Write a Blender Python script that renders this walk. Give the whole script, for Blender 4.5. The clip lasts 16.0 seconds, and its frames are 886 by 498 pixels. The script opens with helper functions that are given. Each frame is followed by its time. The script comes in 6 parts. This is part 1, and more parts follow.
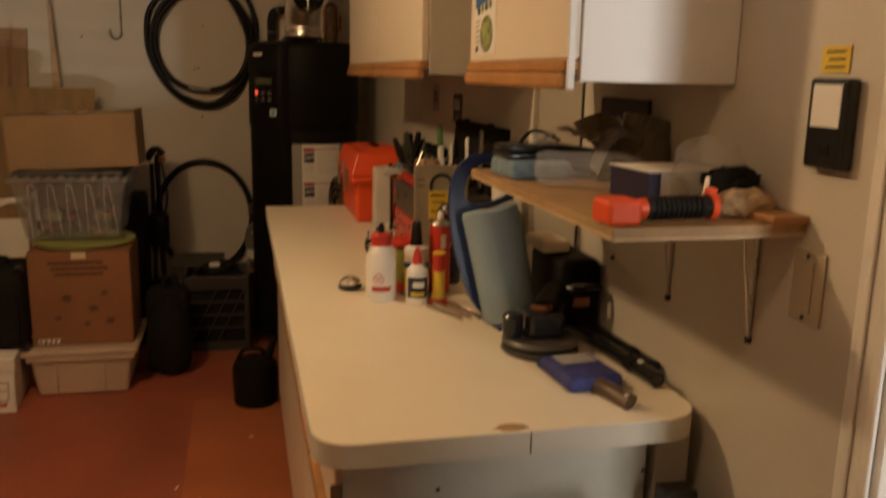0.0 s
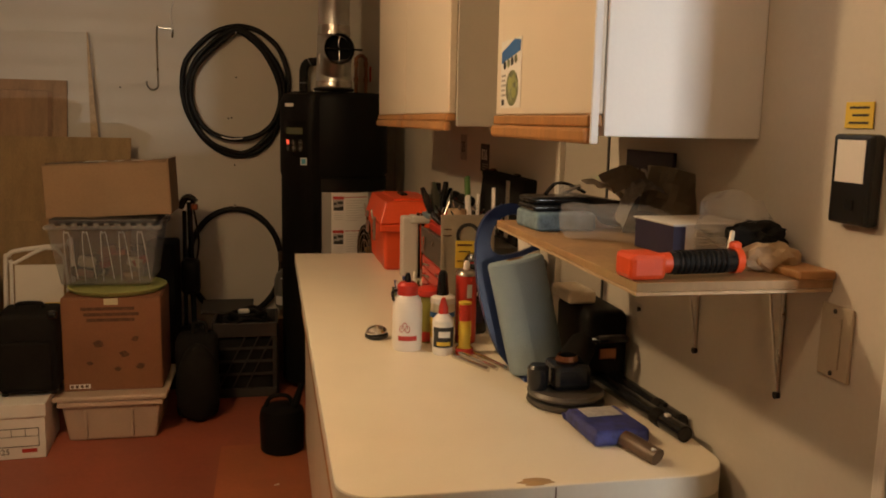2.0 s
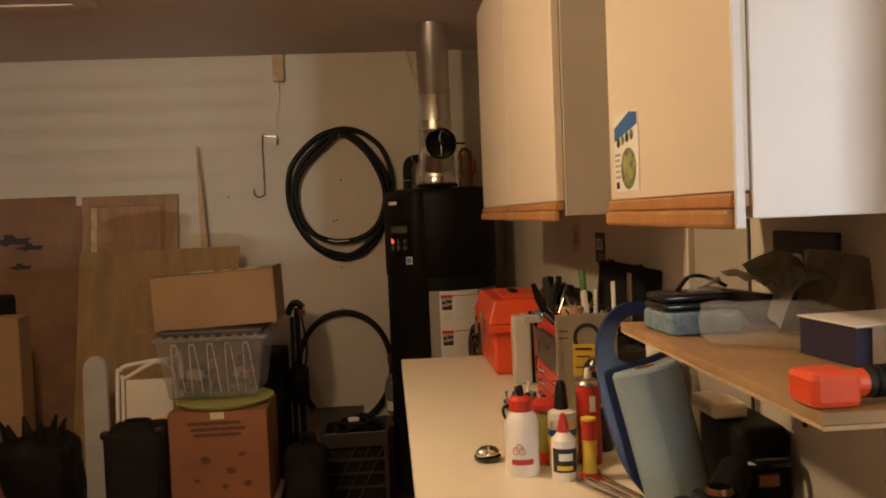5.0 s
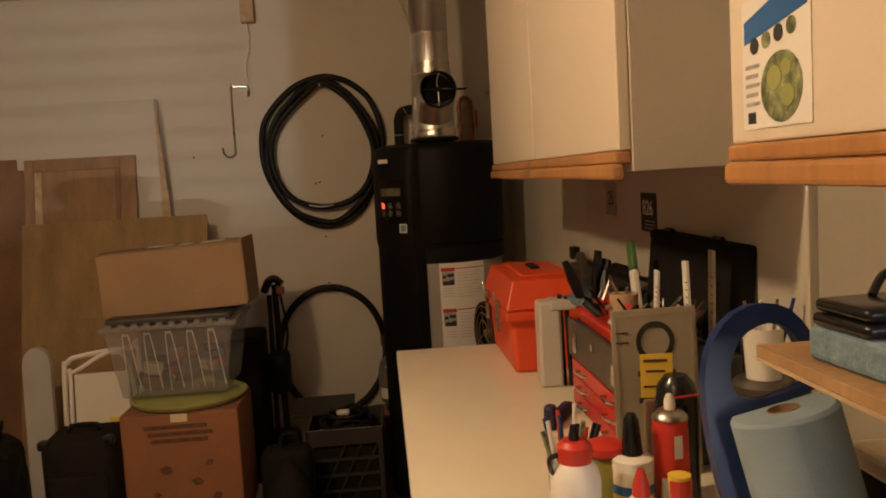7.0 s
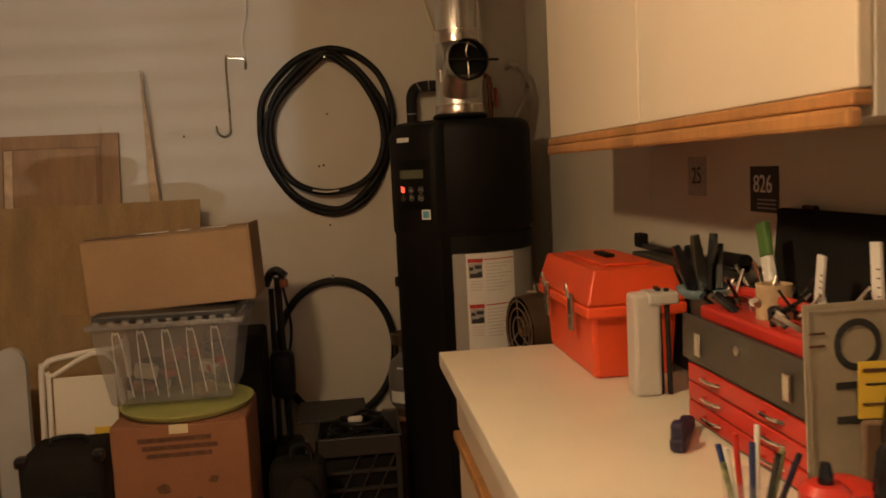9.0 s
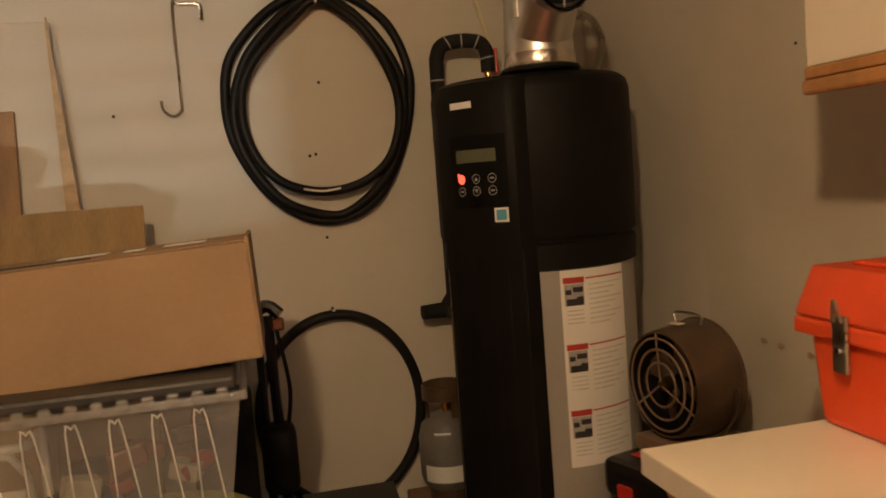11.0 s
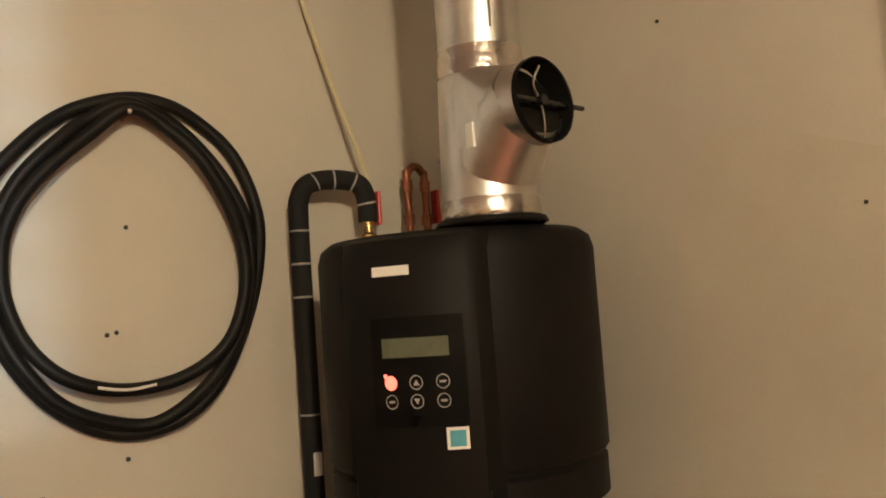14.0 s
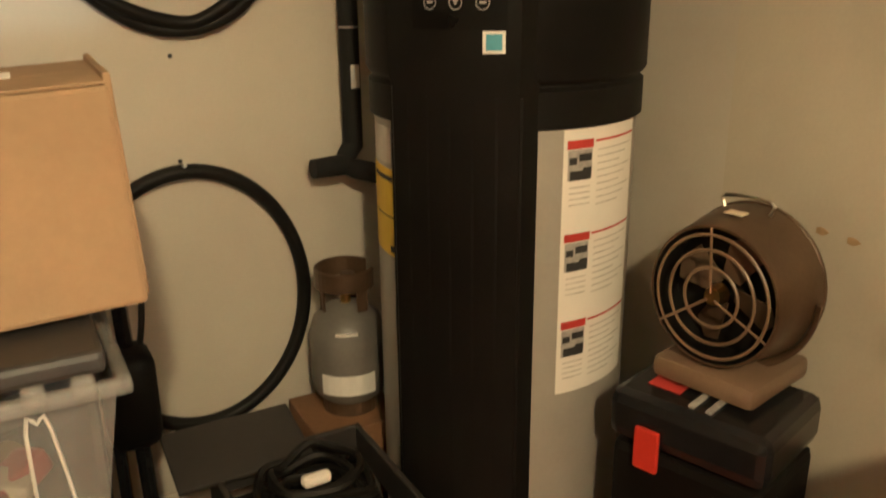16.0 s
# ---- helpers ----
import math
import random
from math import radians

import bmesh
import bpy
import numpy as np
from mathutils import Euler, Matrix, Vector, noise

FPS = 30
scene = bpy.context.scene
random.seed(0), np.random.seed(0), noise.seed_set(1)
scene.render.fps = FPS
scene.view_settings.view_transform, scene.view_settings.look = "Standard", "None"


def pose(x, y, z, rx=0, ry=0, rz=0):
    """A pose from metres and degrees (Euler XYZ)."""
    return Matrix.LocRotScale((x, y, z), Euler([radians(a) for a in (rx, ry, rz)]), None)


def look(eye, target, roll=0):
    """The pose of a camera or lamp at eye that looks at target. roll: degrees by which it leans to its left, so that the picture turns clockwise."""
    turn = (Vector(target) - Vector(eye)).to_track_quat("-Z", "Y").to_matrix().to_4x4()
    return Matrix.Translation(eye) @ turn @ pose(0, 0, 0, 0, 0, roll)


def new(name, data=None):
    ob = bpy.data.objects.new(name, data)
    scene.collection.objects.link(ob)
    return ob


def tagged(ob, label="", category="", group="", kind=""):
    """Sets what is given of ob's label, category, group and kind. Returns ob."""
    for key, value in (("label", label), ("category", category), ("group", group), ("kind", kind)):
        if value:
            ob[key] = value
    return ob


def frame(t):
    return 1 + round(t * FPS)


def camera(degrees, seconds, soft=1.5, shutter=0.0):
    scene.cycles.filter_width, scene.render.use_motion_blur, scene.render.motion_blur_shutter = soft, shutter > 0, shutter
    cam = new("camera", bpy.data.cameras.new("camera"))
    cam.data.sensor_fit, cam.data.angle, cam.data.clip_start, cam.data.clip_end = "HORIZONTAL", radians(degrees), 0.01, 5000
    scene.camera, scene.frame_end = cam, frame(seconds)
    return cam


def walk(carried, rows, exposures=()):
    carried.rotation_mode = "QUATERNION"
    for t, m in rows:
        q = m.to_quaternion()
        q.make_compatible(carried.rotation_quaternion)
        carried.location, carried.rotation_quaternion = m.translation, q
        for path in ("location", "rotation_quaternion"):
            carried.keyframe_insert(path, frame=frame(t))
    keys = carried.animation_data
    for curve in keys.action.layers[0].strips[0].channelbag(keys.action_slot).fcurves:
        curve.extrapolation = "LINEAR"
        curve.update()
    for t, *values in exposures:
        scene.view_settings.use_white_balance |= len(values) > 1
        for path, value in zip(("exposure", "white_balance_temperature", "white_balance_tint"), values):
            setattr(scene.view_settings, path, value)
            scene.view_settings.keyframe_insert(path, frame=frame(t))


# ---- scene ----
cam = camera(55.7, 16.0, soft=1.8, shutter=0.3)
PATH = [
    (0, (-0.773, -5.175, 1.463), (-0.31, -3.272, 1.056), 1.3),
    (0.5, (-0.785, -5.189, 1.43), (-0.439, -3.331, 0.776), 1.6),
    (1, (-0.773, -5.179, 1.434), (-0.404, -3.315, 0.811), 1.7),
    (1.5, (-0.768, -5.181, 1.462), (-0.369, -3.267, 1.041), 1.5),
    (2, (-0.769, -5.185, 1.475), (-0.371, -3.248, 1.174), 1.2),
    (2.5, (-0.776, -5.18, 1.481), (-0.53, -3.209, 1.241), 0.6),
    (3, (-0.755, -5.2, 1.492), (-0.723, -3.202, 1.392), -0.9),
    (3.5, (-0.733, -5.191, 1.492), (-0.656, -3.193, 1.434), -1.6),
    (4, (-0.721, -5.172, 1.487), (-0.622, -3.176, 1.412), -1.0),
    (6.5, (-0.707, -4.454, 1.474), (-0.52, -2.465, 1.382), -4.6),
    (7, (-0.701, -4.343, 1.476), (-0.558, -2.356, 1.298), -3.3),
    (7.5, (-0.729, -4.278, 1.483), (-0.56, -2.295, 1.284), -2.4),
    (8, (-0.774, -4.247, 1.478), (-0.632, -2.263, 1.27), -2.4),
    (10.5, (-1.189, -3.138, 1.358), (-0.763, -1.191, 1.196), -3.8),
    (11, (-1.253, -2.835, 1.363), (-0.799, -0.895, 1.192), -4.4),
    (11.5, (-1.289, -2.541, 1.377), (-0.74, -0.623, 1.237), -7.5),
    (12, (-1.23, -2.266, 1.367), (-0.558, -0.387, 1.232), -7.4),
    (12.5, (-1.243, -2.097, 1.434), (-0.417, -0.277, 1.39), -3.6),
    (13, (-1.309, -2.004, 1.465), (-0.302, -0.281, 1.588), -4.2),
    (13.5, (-1.349, -1.971, 1.469), (-0.275, -0.287, 1.569), -4.4),
    (14, (-1.369, -1.976, 1.475), (-0.307, -0.286, 1.613), -4.1),
    (14.5, (-1.373, -1.987, 1.477), (-0.322, -0.298, 1.683), -3.9),
    (15, (-1.385, -1.98, 1.451), (-0.355, -0.265, 1.459), -2.6),
    (15.5, (-1.371, -1.981, 1.405), (-0.381, -0.288, 1.014), -2.0),
    (16, (-1.369, -1.989, 1.375), (-0.466, -0.323, 0.737), -0.6),
]
walk(cam, [(t, look(eye, target, roll)) for t, eye, target, roll in PATH],
     exposures=[(0.0, -0.3, 6450, 4), (2.0, -0.14, 6250, 4), (3.0, 0.09, 5850, 4), (6.5, 0.07, 5950, 4), (8.0, 0.18, 6050, 4),
                (10.5, 0.49, 6100, 4), (11.5, 0.95, 5800, -1), (12.0, 1.23, 5550, -3), (12.5, 1.48, 5300, -5), (13.5, 1.63, 5000, -6),
                (14.5, 1.63, 4950, -6), (15.0, 1.68, 5050, -6), (16.0, 1.8, 5350, -11)])

# ---- world and light ----
world = bpy.data.worlds.new("world")
scene.world = world
world.use_nodes = True
world.node_tree.nodes["Background"].inputs[0].default_value = (0.5, 0.6, 0.8, 1)
world.node_tree.nodes["Background"].inputs[1].default_value = 0.02


def lamp(name, kind, energy, color, m, **kw):
    data = bpy.data.lights.new(name, kind)
    data.energy, data.color = energy, color
    if kind == "POINT":
        data.shadow_soft_size = kw["size"]
    if kind == "AREA":
        data.shape, data.size, data.size_y = "RECTANGLE", kw["size"], kw["size_y"]
    ob = new(name, data)
    ob.matrix_basis = m
    return ob


# the warm ceiling bulb beside the counter, and cool light from the hallway through the open door
lamp("ceiling_bulb_light", "POINT", 64, (1.0, 0.65, 0.35), pose(-1.62, -3.2, 2.3), size=0.06)
# weak unseen warm fill, added to lift the bench end and side wall
lamp("near_end_fill", "POINT", 15, (1.0, 0.65, 0.35), pose(-1.35, -4.75, 2.3), size=0.06)
lamp("hallway_light", "AREA", 40, (1.0, 0.95, 0.90), look((0.47, -6.4, 1.62), (-0.2, -4.0, 1.62)), size=0.38, size_y=1.2)
# unseen lamp, added to throw stripes through the slatted opening behind the camera
lamp("stripe_light", "POINT", 470, (1.0, 0.95, 0.90), pose(-2.35, -8.5, 1.65), size=0.014)



# ---- materials ----
def mat(name, color, rough=0.6, metal=0.0, var=0.12, scale=6.0, bump=0.1, grain=60.0, stain=None, amount=0.3, spec=0.5, wave=0.0, trans=0.0, alpha=1.0):
    m = bpy.data.materials.new(name)
    m.use_nodes = True
    nt = m.node_tree
    b = nt.nodes["Principled BSDF"]
    b.inputs["Roughness"].default_value = rough
    b.inputs["Metallic"].default_value = metal
    b.inputs["Specular IOR Level"].default_value = spec
    if trans:
        b.inputs["Transmission Weight"].default_value = trans
        b.inputs["IOR"].default_value = 1.2
    co = nt.nodes.new("ShaderNodeTexCoord")
    info = nt.nodes.new("ShaderNodeObjectInfo")
    shift = nt.nodes.new("ShaderNodeVectorMath")
    shift.operation = "ADD"
    nt.links.new(co.outputs["Object"], shift.inputs[0])
    nt.links.new(info.outputs["Random"], shift.inputs[1])
    vec = shift.outputs[0]
    if wave:
        mp = nt.nodes.new("ShaderNodeMapping")
        mp.inputs["Scale"].default_value = (1, 1, wave) if wave < 1 else (wave, wave, 1)
        nt.links.new(vec, mp.inputs["Vector"])
        vec = mp.outputs[0]
    n1 = nt.nodes.new("ShaderNodeTexNoise")
    n1.inputs["Scale"].default_value, n1.inputs["Detail"].default_value = scale, 5
    n2 = nt.nodes.new("ShaderNodeTexNoise")
    n2.inputs["Scale"].default_value, n2.inputs["Detail"].default_value = grain, 3
    for n in (n1, n2):
        nt.links.new(vec, n.inputs["Vector"])
    ramp = nt.nodes.new("ShaderNodeValToRGB")
    lo = tuple(max(0, c * (1 - var)) for c in color)
    hi = tuple(min(1, c * (1 + var)) for c in color)
    ramp.color_ramp.elements[0].position, ramp.color_ramp.elements[0].color = 0.3, (*lo, 1)
    ramp.color_ramp.elements[1].position, ramp.color_ramp.elements[1].color = 0.7, (*hi, 1)
    nt.links.new(n1.outputs["Fac"], ramp.inputs[0])
    mix = nt.nodes.new("ShaderNodeMix")
    mix.data_type, mix.blend_type = "RGBA", "MULTIPLY"
    mix.inputs[0].default_value = min(1, var * 1.5)
    nt.links.new(ramp.outputs[0], mix.inputs[6])
    nt.links.new(n2.outputs["Fac"], mix.inputs[7])
    out = mix.outputs[2]
    if stain:
        n3 = nt.nodes.new("ShaderNodeTexNoise")
        n3.inputs["Scale"].default_value, n3.inputs["Detail"].default_value, n3.inputs["Distortion"].default_value = scale * 0.45, 6, 0.8
        nt.links.new(co.outputs["Object"], n3.inputs["Vector"])
        r3 = nt.nodes.new("ShaderNodeValToRGB")
        r3.color_ramp.elements[0].position, r3.color_ramp.elements[1].position = 0.52, 0.72
        nt.links.new(n3.outputs["Fac"], r3.inputs[0])
        sc = nt.nodes.new("ShaderNodeMath")
        sc.operation = "MULTIPLY"
        sc.inputs[1].default_value = amount
        nt.links.new(r3.outputs[0], sc.inputs[0])
        mx = nt.nodes.new("ShaderNodeMix")
        mx.data_type = "RGBA"
        mx.inputs[7].default_value = (*stain, 1)
        nt.links.new(sc.outputs[0], mx.inputs[0])
        nt.links.new(out, mx.inputs[6])
        out = mx.outputs[2]
    nt.links.new(out, b.inputs["Base Color"])
    rr = nt.nodes.new("ShaderNodeMapRange")
    rr.inputs[3].default_value, rr.inputs[4].default_value = max(0.02, rough - 0.1), min(1, rough + 0.1)
    nt.links.new(n1.outputs["Fac"], rr.inputs[0])
    nt.links.new(rr.outputs[0], b.inputs["Roughness"])
    if bump:
        bp = nt.nodes.new("ShaderNodeBump")
        bp.inputs["Strength"].default_value, bp.inputs["Distance"].default_value = bump, 0.002
        nt.links.new(n2.outputs["Fac"], bp.inputs["Height"])
        nt.links.new(bp.outputs[0], b.inputs["Normal"])
    if alpha < 1:
        b.inputs["Alpha"].default_value = alpha
    return m


PAINT = mat("wall paint", (0.59, 0.54, 0.457), 0.62, var=0.05, scale=2.2, grain=120, bump=0.12, stain=(0.62, 0.54, 0.42), amount=0.18)
PATCH = mat("darker wall patch", (0.585, 0.528, 0.425), 0.7, var=0.06, scale=3, grain=120)
PATCHD = mat("rusty stain", (0.50, 0.34, 0.18), 0.8, var=0.2, scale=30)
CEIL = mat("ceiling paint", (0.62, 0.56, 0.53), 0.8, var=0.05, scale=2, grain=150, bump=0.3)
FLOOR = mat("red floor paint", (0.36, 0.10, 0.055), 0.5, var=0.14, scale=2.5, grain=40, stain=(0.22, 0.07, 0.05), amount=0.5)
FLOOR2 = mat("paler floor paint", (0.43, 0.135, 0.055), 0.5, var=0.12, scale=3.5, grain=45, stain=(0.30, 0.09, 0.05), amount=0.4)
LAMINATE = mat("cream laminate", (0.87, 0.79, 0.63), 0.33, var=0.03, scale=5, grain=200, bump=0.03, stain=(0.72, 0.57, 0.38), amount=0.14)
EDGE = mat("grey laminate edge", (0.70, 0.65, 0.55), 0.4, var=0.05, scale=9, grain=90)
DOORW = mat("cream cabinet door", (0.74, 0.645, 0.515), 0.36, var=0.04, scale=1.5, grain=180, bump=0.012)
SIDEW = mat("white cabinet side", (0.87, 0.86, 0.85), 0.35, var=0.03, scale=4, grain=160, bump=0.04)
# this grey has the shade on the far wall cabinet's side mixed in
SIDEG = mat("greyish side with shade", (0.52, 0.47, 0.39), 0.45, var=0.05, scale=4, grain=160)
OAK = mat("oak strip", (0.50, 0.24, 0.08), 0.42, var=0.28, scale=8, grain=70, wave=0.2)
PLY = mat("plywood", (0.46, 0.28, 0.13), 0.6, var=0.25, scale=6, grain=80, wave=0.25, stain=(0.30, 0.24, 0.10), amount=0.6)
PLYEDGE = mat("plywood edge", (0.56, 0.40, 0.24), 0.7, var=0.2, scale=20, grain=120)
CARD = mat("cardboard", (0.31, 0.20, 0.108), 0.85, var=0.1, scale=4, grain=90, bump=0.15, stain=(0.28, 0.15, 0.07), amount=0.3)
CARD2 = mat("reddish cardboard", (0.26, 0.115, 0.052), 0.85, var=0.1, scale=5, grain=90, stain=(0.24, 0.10, 0.05), amount=0.35)
CARD3 = mat("yellowish sheet", (0.36, 0.235, 0.105), 0.75, var=0.22, scale=3, grain=50, wave=4.0)
BROWNP = mat("dark brown panel", (0.26, 0.14, 0.07), 0.55, var=0.2, scale=4, grain=60, stain=(0.06, 0.04, 0.03), amount=0.5)
WOODP = mat("tan wood panel", (0.34, 0.20, 0.10), 0.55, var=0.2, scale=5, grain=60, wave=4.0)
WHITEB = mat("white board", (0.74, 0.69, 0.60), 0.6, var=0.04, scale=3, grain=90)
BLACK = mat("black shell", (0.0085, 0.0078, 0.007), 0.55, var=0.2, scale=5, grain=160, bump=0.15, spec=0.13)
BLACKG = mat("black glossy plastic", (0.012, 0.012, 0.013), 0.22, var=0.1, scale=8, grain=90, bump=0.03)
RUBBER = mat("black rubber hose", (0.007, 0.0065, 0.006), 0.55, var=0.2, scale=8, grain=90, spec=0.25)
FOAM = mat("pipe foam", (0.008, 0.0075, 0.007), 0.8, var=0.3, scale=12, grain=140, bump=0.4)
DARK = mat("dark fabric", (0.016, 0.015, 0.0135), 0.9, var=0.3, scale=10, grain=140, bump=0.4, spec=0.12)
CRATE = mat("dark grey plastic", (0.035, 0.032, 0.03), 0.5, var=0.15, scale=6, grain=80)
BOTTLE = mat("dull grey bottle paint", (0.17, 0.16, 0.145), 0.4, var=0.15, scale=9, grain=90, bump=0.1, stain=(0.10, 0.06, 0.04), amount=0.4)
TANK = mat("grey tank paint", (0.34, 0.32, 0.29), 0.38, metal=0.0, var=0.06, scale=4, grain=90, bump=0.05)
GALV = mat("galvanised duct", (0.74, 0.72, 0.69), 0.34, metal=1.0, var=0.10, scale=7, grain=60, bump=0.12)
FOIL = mat("foil tape", (0.75, 0.70, 0.64), 0.22, metal=1.0, var=0.1, scale=25, grain=80, bump=0.9)
STEEL = mat("steel", (0.52, 0.48, 0.42), 0.3, metal=1.0, var=0.1, scale=12, grain=90)
CHROME = mat("chrome", (0.75, 0.72, 0.68), 0.12, metal=1.0, var=0.05, scale=12, grain=90, bump=0.02)
COPPER = mat("copper", (0.30, 0.13, 0.07), 0.35, metal=1.0, var=0.25, scale=14, grain=90)
BRASS = mat("brass", (0.60, 0.40, 0.14), 0.3, metal=1.0, var=0.1, scale=14, grain=90)
RED = mat("red plastic", (0.55, 0.035, 0.02), 0.35, var=0.08, scale=8, grain=90, bump=0.03)
DRED = mat("dark red tote", (0.22, 0.018, 0.014), 0.4, var=0.1, scale=5, grain=90)
GREEN = mat("green lid", (0.03, 0.36, 0.10), 0.4, var=0.08, scale=6, grain=90)
LIME = mat("pale green lid", (0.36, 0.38, 0.12), 0.5, var=0.1, scale=6, grain=90)
ORANGE = mat("orange plastic", (0.78, 0.085, 0.018), 0.42, var=0.08, scale=6, grain=120, bump=0.08, stain=(0.5, 0.06, 0.02), amount=0.3)
CREAM = mat("cream plastic", (0.74, 0.64, 0.48), 0.4, var=0.05, scale=6, grain=120)
WHITE = mat("white plastic", (0.80, 0.76, 0.70), 0.38, var=0.04, scale=6, grain=120, bump=0.03)
TOTEW = mat("almond tote", (0.56, 0.44, 0.34), 0.5, var=0.07, scale=5, grain=120)
PAPER = mat("paper", (0.80, 0.77, 0.72), 0.8, var=0.03, scale=8, grain=150)
INK = mat("dark print", (0.03, 0.03, 0.03), 0.7, var=0.3, scale=60, grain=150)
GINK = mat("grey print", (0.42, 0.40, 0.38), 0.8, var=0.2, scale=80, grain=200)
LINK = mat("faint print", (0.62, 0.59, 0.55), 0.8, var=0.15, scale=80, grain=200)
RINK = mat("red print", (0.50, 0.04, 0.03), 0.7, var=0.1, scale=40, grain=150)
BROWNINK = mat("brown print", (0.15, 0.065, 0.03), 0.8, var=0.4, scale=60, grain=150)
BLUE = mat("dark blue plastic", (0.014, 0.035, 0.15), 0.35, var=0.1, scale=7, grain=120)
BRISTLE = mat("violet-blue bristles", (0.05, 0.06, 0.26), 0.6, var=0.4, scale=40, grain=200, bump=0.5)
TOWEL = mat("blue shop towel", (0.25, 0.33, 0.39), 0.9, var=0.06, scale=9, grain=250, bump=0.4)
SPONGE = mat("blue sponge", (0.22, 0.32, 0.40), 0.95, var=0.25, scale=50, grain=200, bump=0.8)
YELLOW = mat("yellow card", (0.78, 0.55, 0.05), 0.6, var=0.05, scale=8, grain=120)
GREYM = mat("hammered grey metal", (0.09, 0.08, 0.065), 0.4, metal=0.3, var=0.15, scale=14, grain=120)
PLATE = mat("tan embossed plate", (0.36, 0.31, 0.23), 0.5, metal=0.0, var=0.1, scale=10, grain=90)
BROWNM = mat("brown enamel", (0.10, 0.062, 0.036), 0.36, metal=0.2, var=0.2, scale=9, grain=90, stain=(0.05, 0.02, 0.01), amount=0.4)
BROWNB = mat("brown base", (0.19, 0.125, 0.08), 0.4, var=0.1, scale=9, grain=90)
LEATHER = mat("rust brown vinyl", (0.17, 0.045, 0.02), 0.4, var=0.15, scale=7, grain=90)
SKIN = mat("green-blue sticker print", (0.10, 0.36, 0.48), 0.5, var=0.1, scale=30, grain=100)
LEAF = mat("green sticker print", (0.38, 0.42, 0.20), 0.5, var=0.75, scale=70, grain=100)
SBLUE = mat("blue sticker print", (0.03, 0.13, 0.38), 0.5, var=0.1, scale=30, grain=100)
PANEL = mat("control panel black", (0.003, 0.003, 0.003), 0.3, var=0.1, scale=8, grain=90, bump=0.0, spec=0.15)
GREYP = mat("flat grey-beige", (0.36, 0.32, 0.26), 0.7, var=0.06, scale=3, grain=120)
LCD = mat("lcd glass", (0.10, 0.11, 0.07), 0.15, var=0.1, scale=20, grain=100, bump=0)
CLEAR = mat("clear plastic", (0.80, 0.80, 0.80), 0.16, var=0.05, scale=10, grain=60, bump=0.1, alpha=0.15)
CHIP = mat("worn tan laminate", (0.45, 0.29, 0.13), 0.7, var=0.2, scale=30, grain=160)
IVORY = mat("aged ivory plastic", (0.46, 0.38, 0.27), 0.5, var=0.05, scale=10, grain=120)
SEAMP = mat("pale joint filler", (0.62, 0.56, 0.47), 0.75, var=0.08, scale=6, grain=140)
HAZY = mat("hazy bin plastic", (0.42, 0.40, 0.37), 0.3, var=0.1, scale=8, grain=60, bump=0.1, alpha=0.34)
MILKY = mat("milky plastic", (0.72, 0.68, 0.62), 0.4, var=0.05, scale=10, grain=60, alpha=0.75)
VIOLET = mat("purple box print", (0.022, 0.016, 0.05), 0.5, var=0.2, scale=20, grain=80)
TUBEY = mat("cream vinyl tube", (0.62, 0.55, 0.34), 0.4, var=0.05, scale=10, grain=80)
glow = bpy.data.materials.new("red pilot light")
glow.use_nodes = True
glow.node_tree.nodes["Principled BSDF"].inputs["Base Color"].default_value = (0.8, 0.1, 0.05, 1)
glow.node_tree.nodes["Principled BSDF"].inputs["Emission Color"].default_value = (1.0, 0.10, 0.05, 1)
glow.node_tree.nodes["Principled BSDF"].inputs["Emission Strength"].default_value = 1.2


# ---- mesh builders ----
def thing(name, loc, rz=0.0, label="", category="", group="", rx=0.0, ry=0.0):
    ob = new(name)
    ob.empty_display_size = 0.05
    ob.matrix_basis = pose(*loc, rx, ry, rz)
    return tagged(ob, label, category, group)


def part(name, bm, material, parent=None, label="", smooth=False):
    me = bpy.data.meshes.new(name)
    bmesh.ops.recalc_face_normals(bm, faces=bm.faces)
    bm.to_mesh(me)
    bm.free()
    me.materials.append(material)
    if smooth:
        for p in me.polygons:
            p.use_smooth = True
        me.set_sharp_from_angle(angle=radians(38))
    ob = new(name, me)
    ob.parent = parent
    if label:
        ob["label"] = label
    return ob


def block(a, b, bevel=0.0, bm=None, seg=2, taper=None):
    bm = bm or bmesh.new()
    made = bmesh.ops.create_cube(bm, size=1)["verts"]
    c = [(a[i] + b[i]) / 2 for i in range(3)]
    for v in made:
        k = taper if taper and v.co.z < 0 else 1
        v.co = Vector([c[i] + (b[i] - a[i]) * v.co[i] * (k if i < 2 else 1) for i in range(3)])
    if bevel:
        edges = list({e for v in made for e in v.link_edges})
        bmesh.ops.bevel(bm, geom=edges, offset=bevel, segments=seg, affect="EDGES", profile=0.5)
    return bm


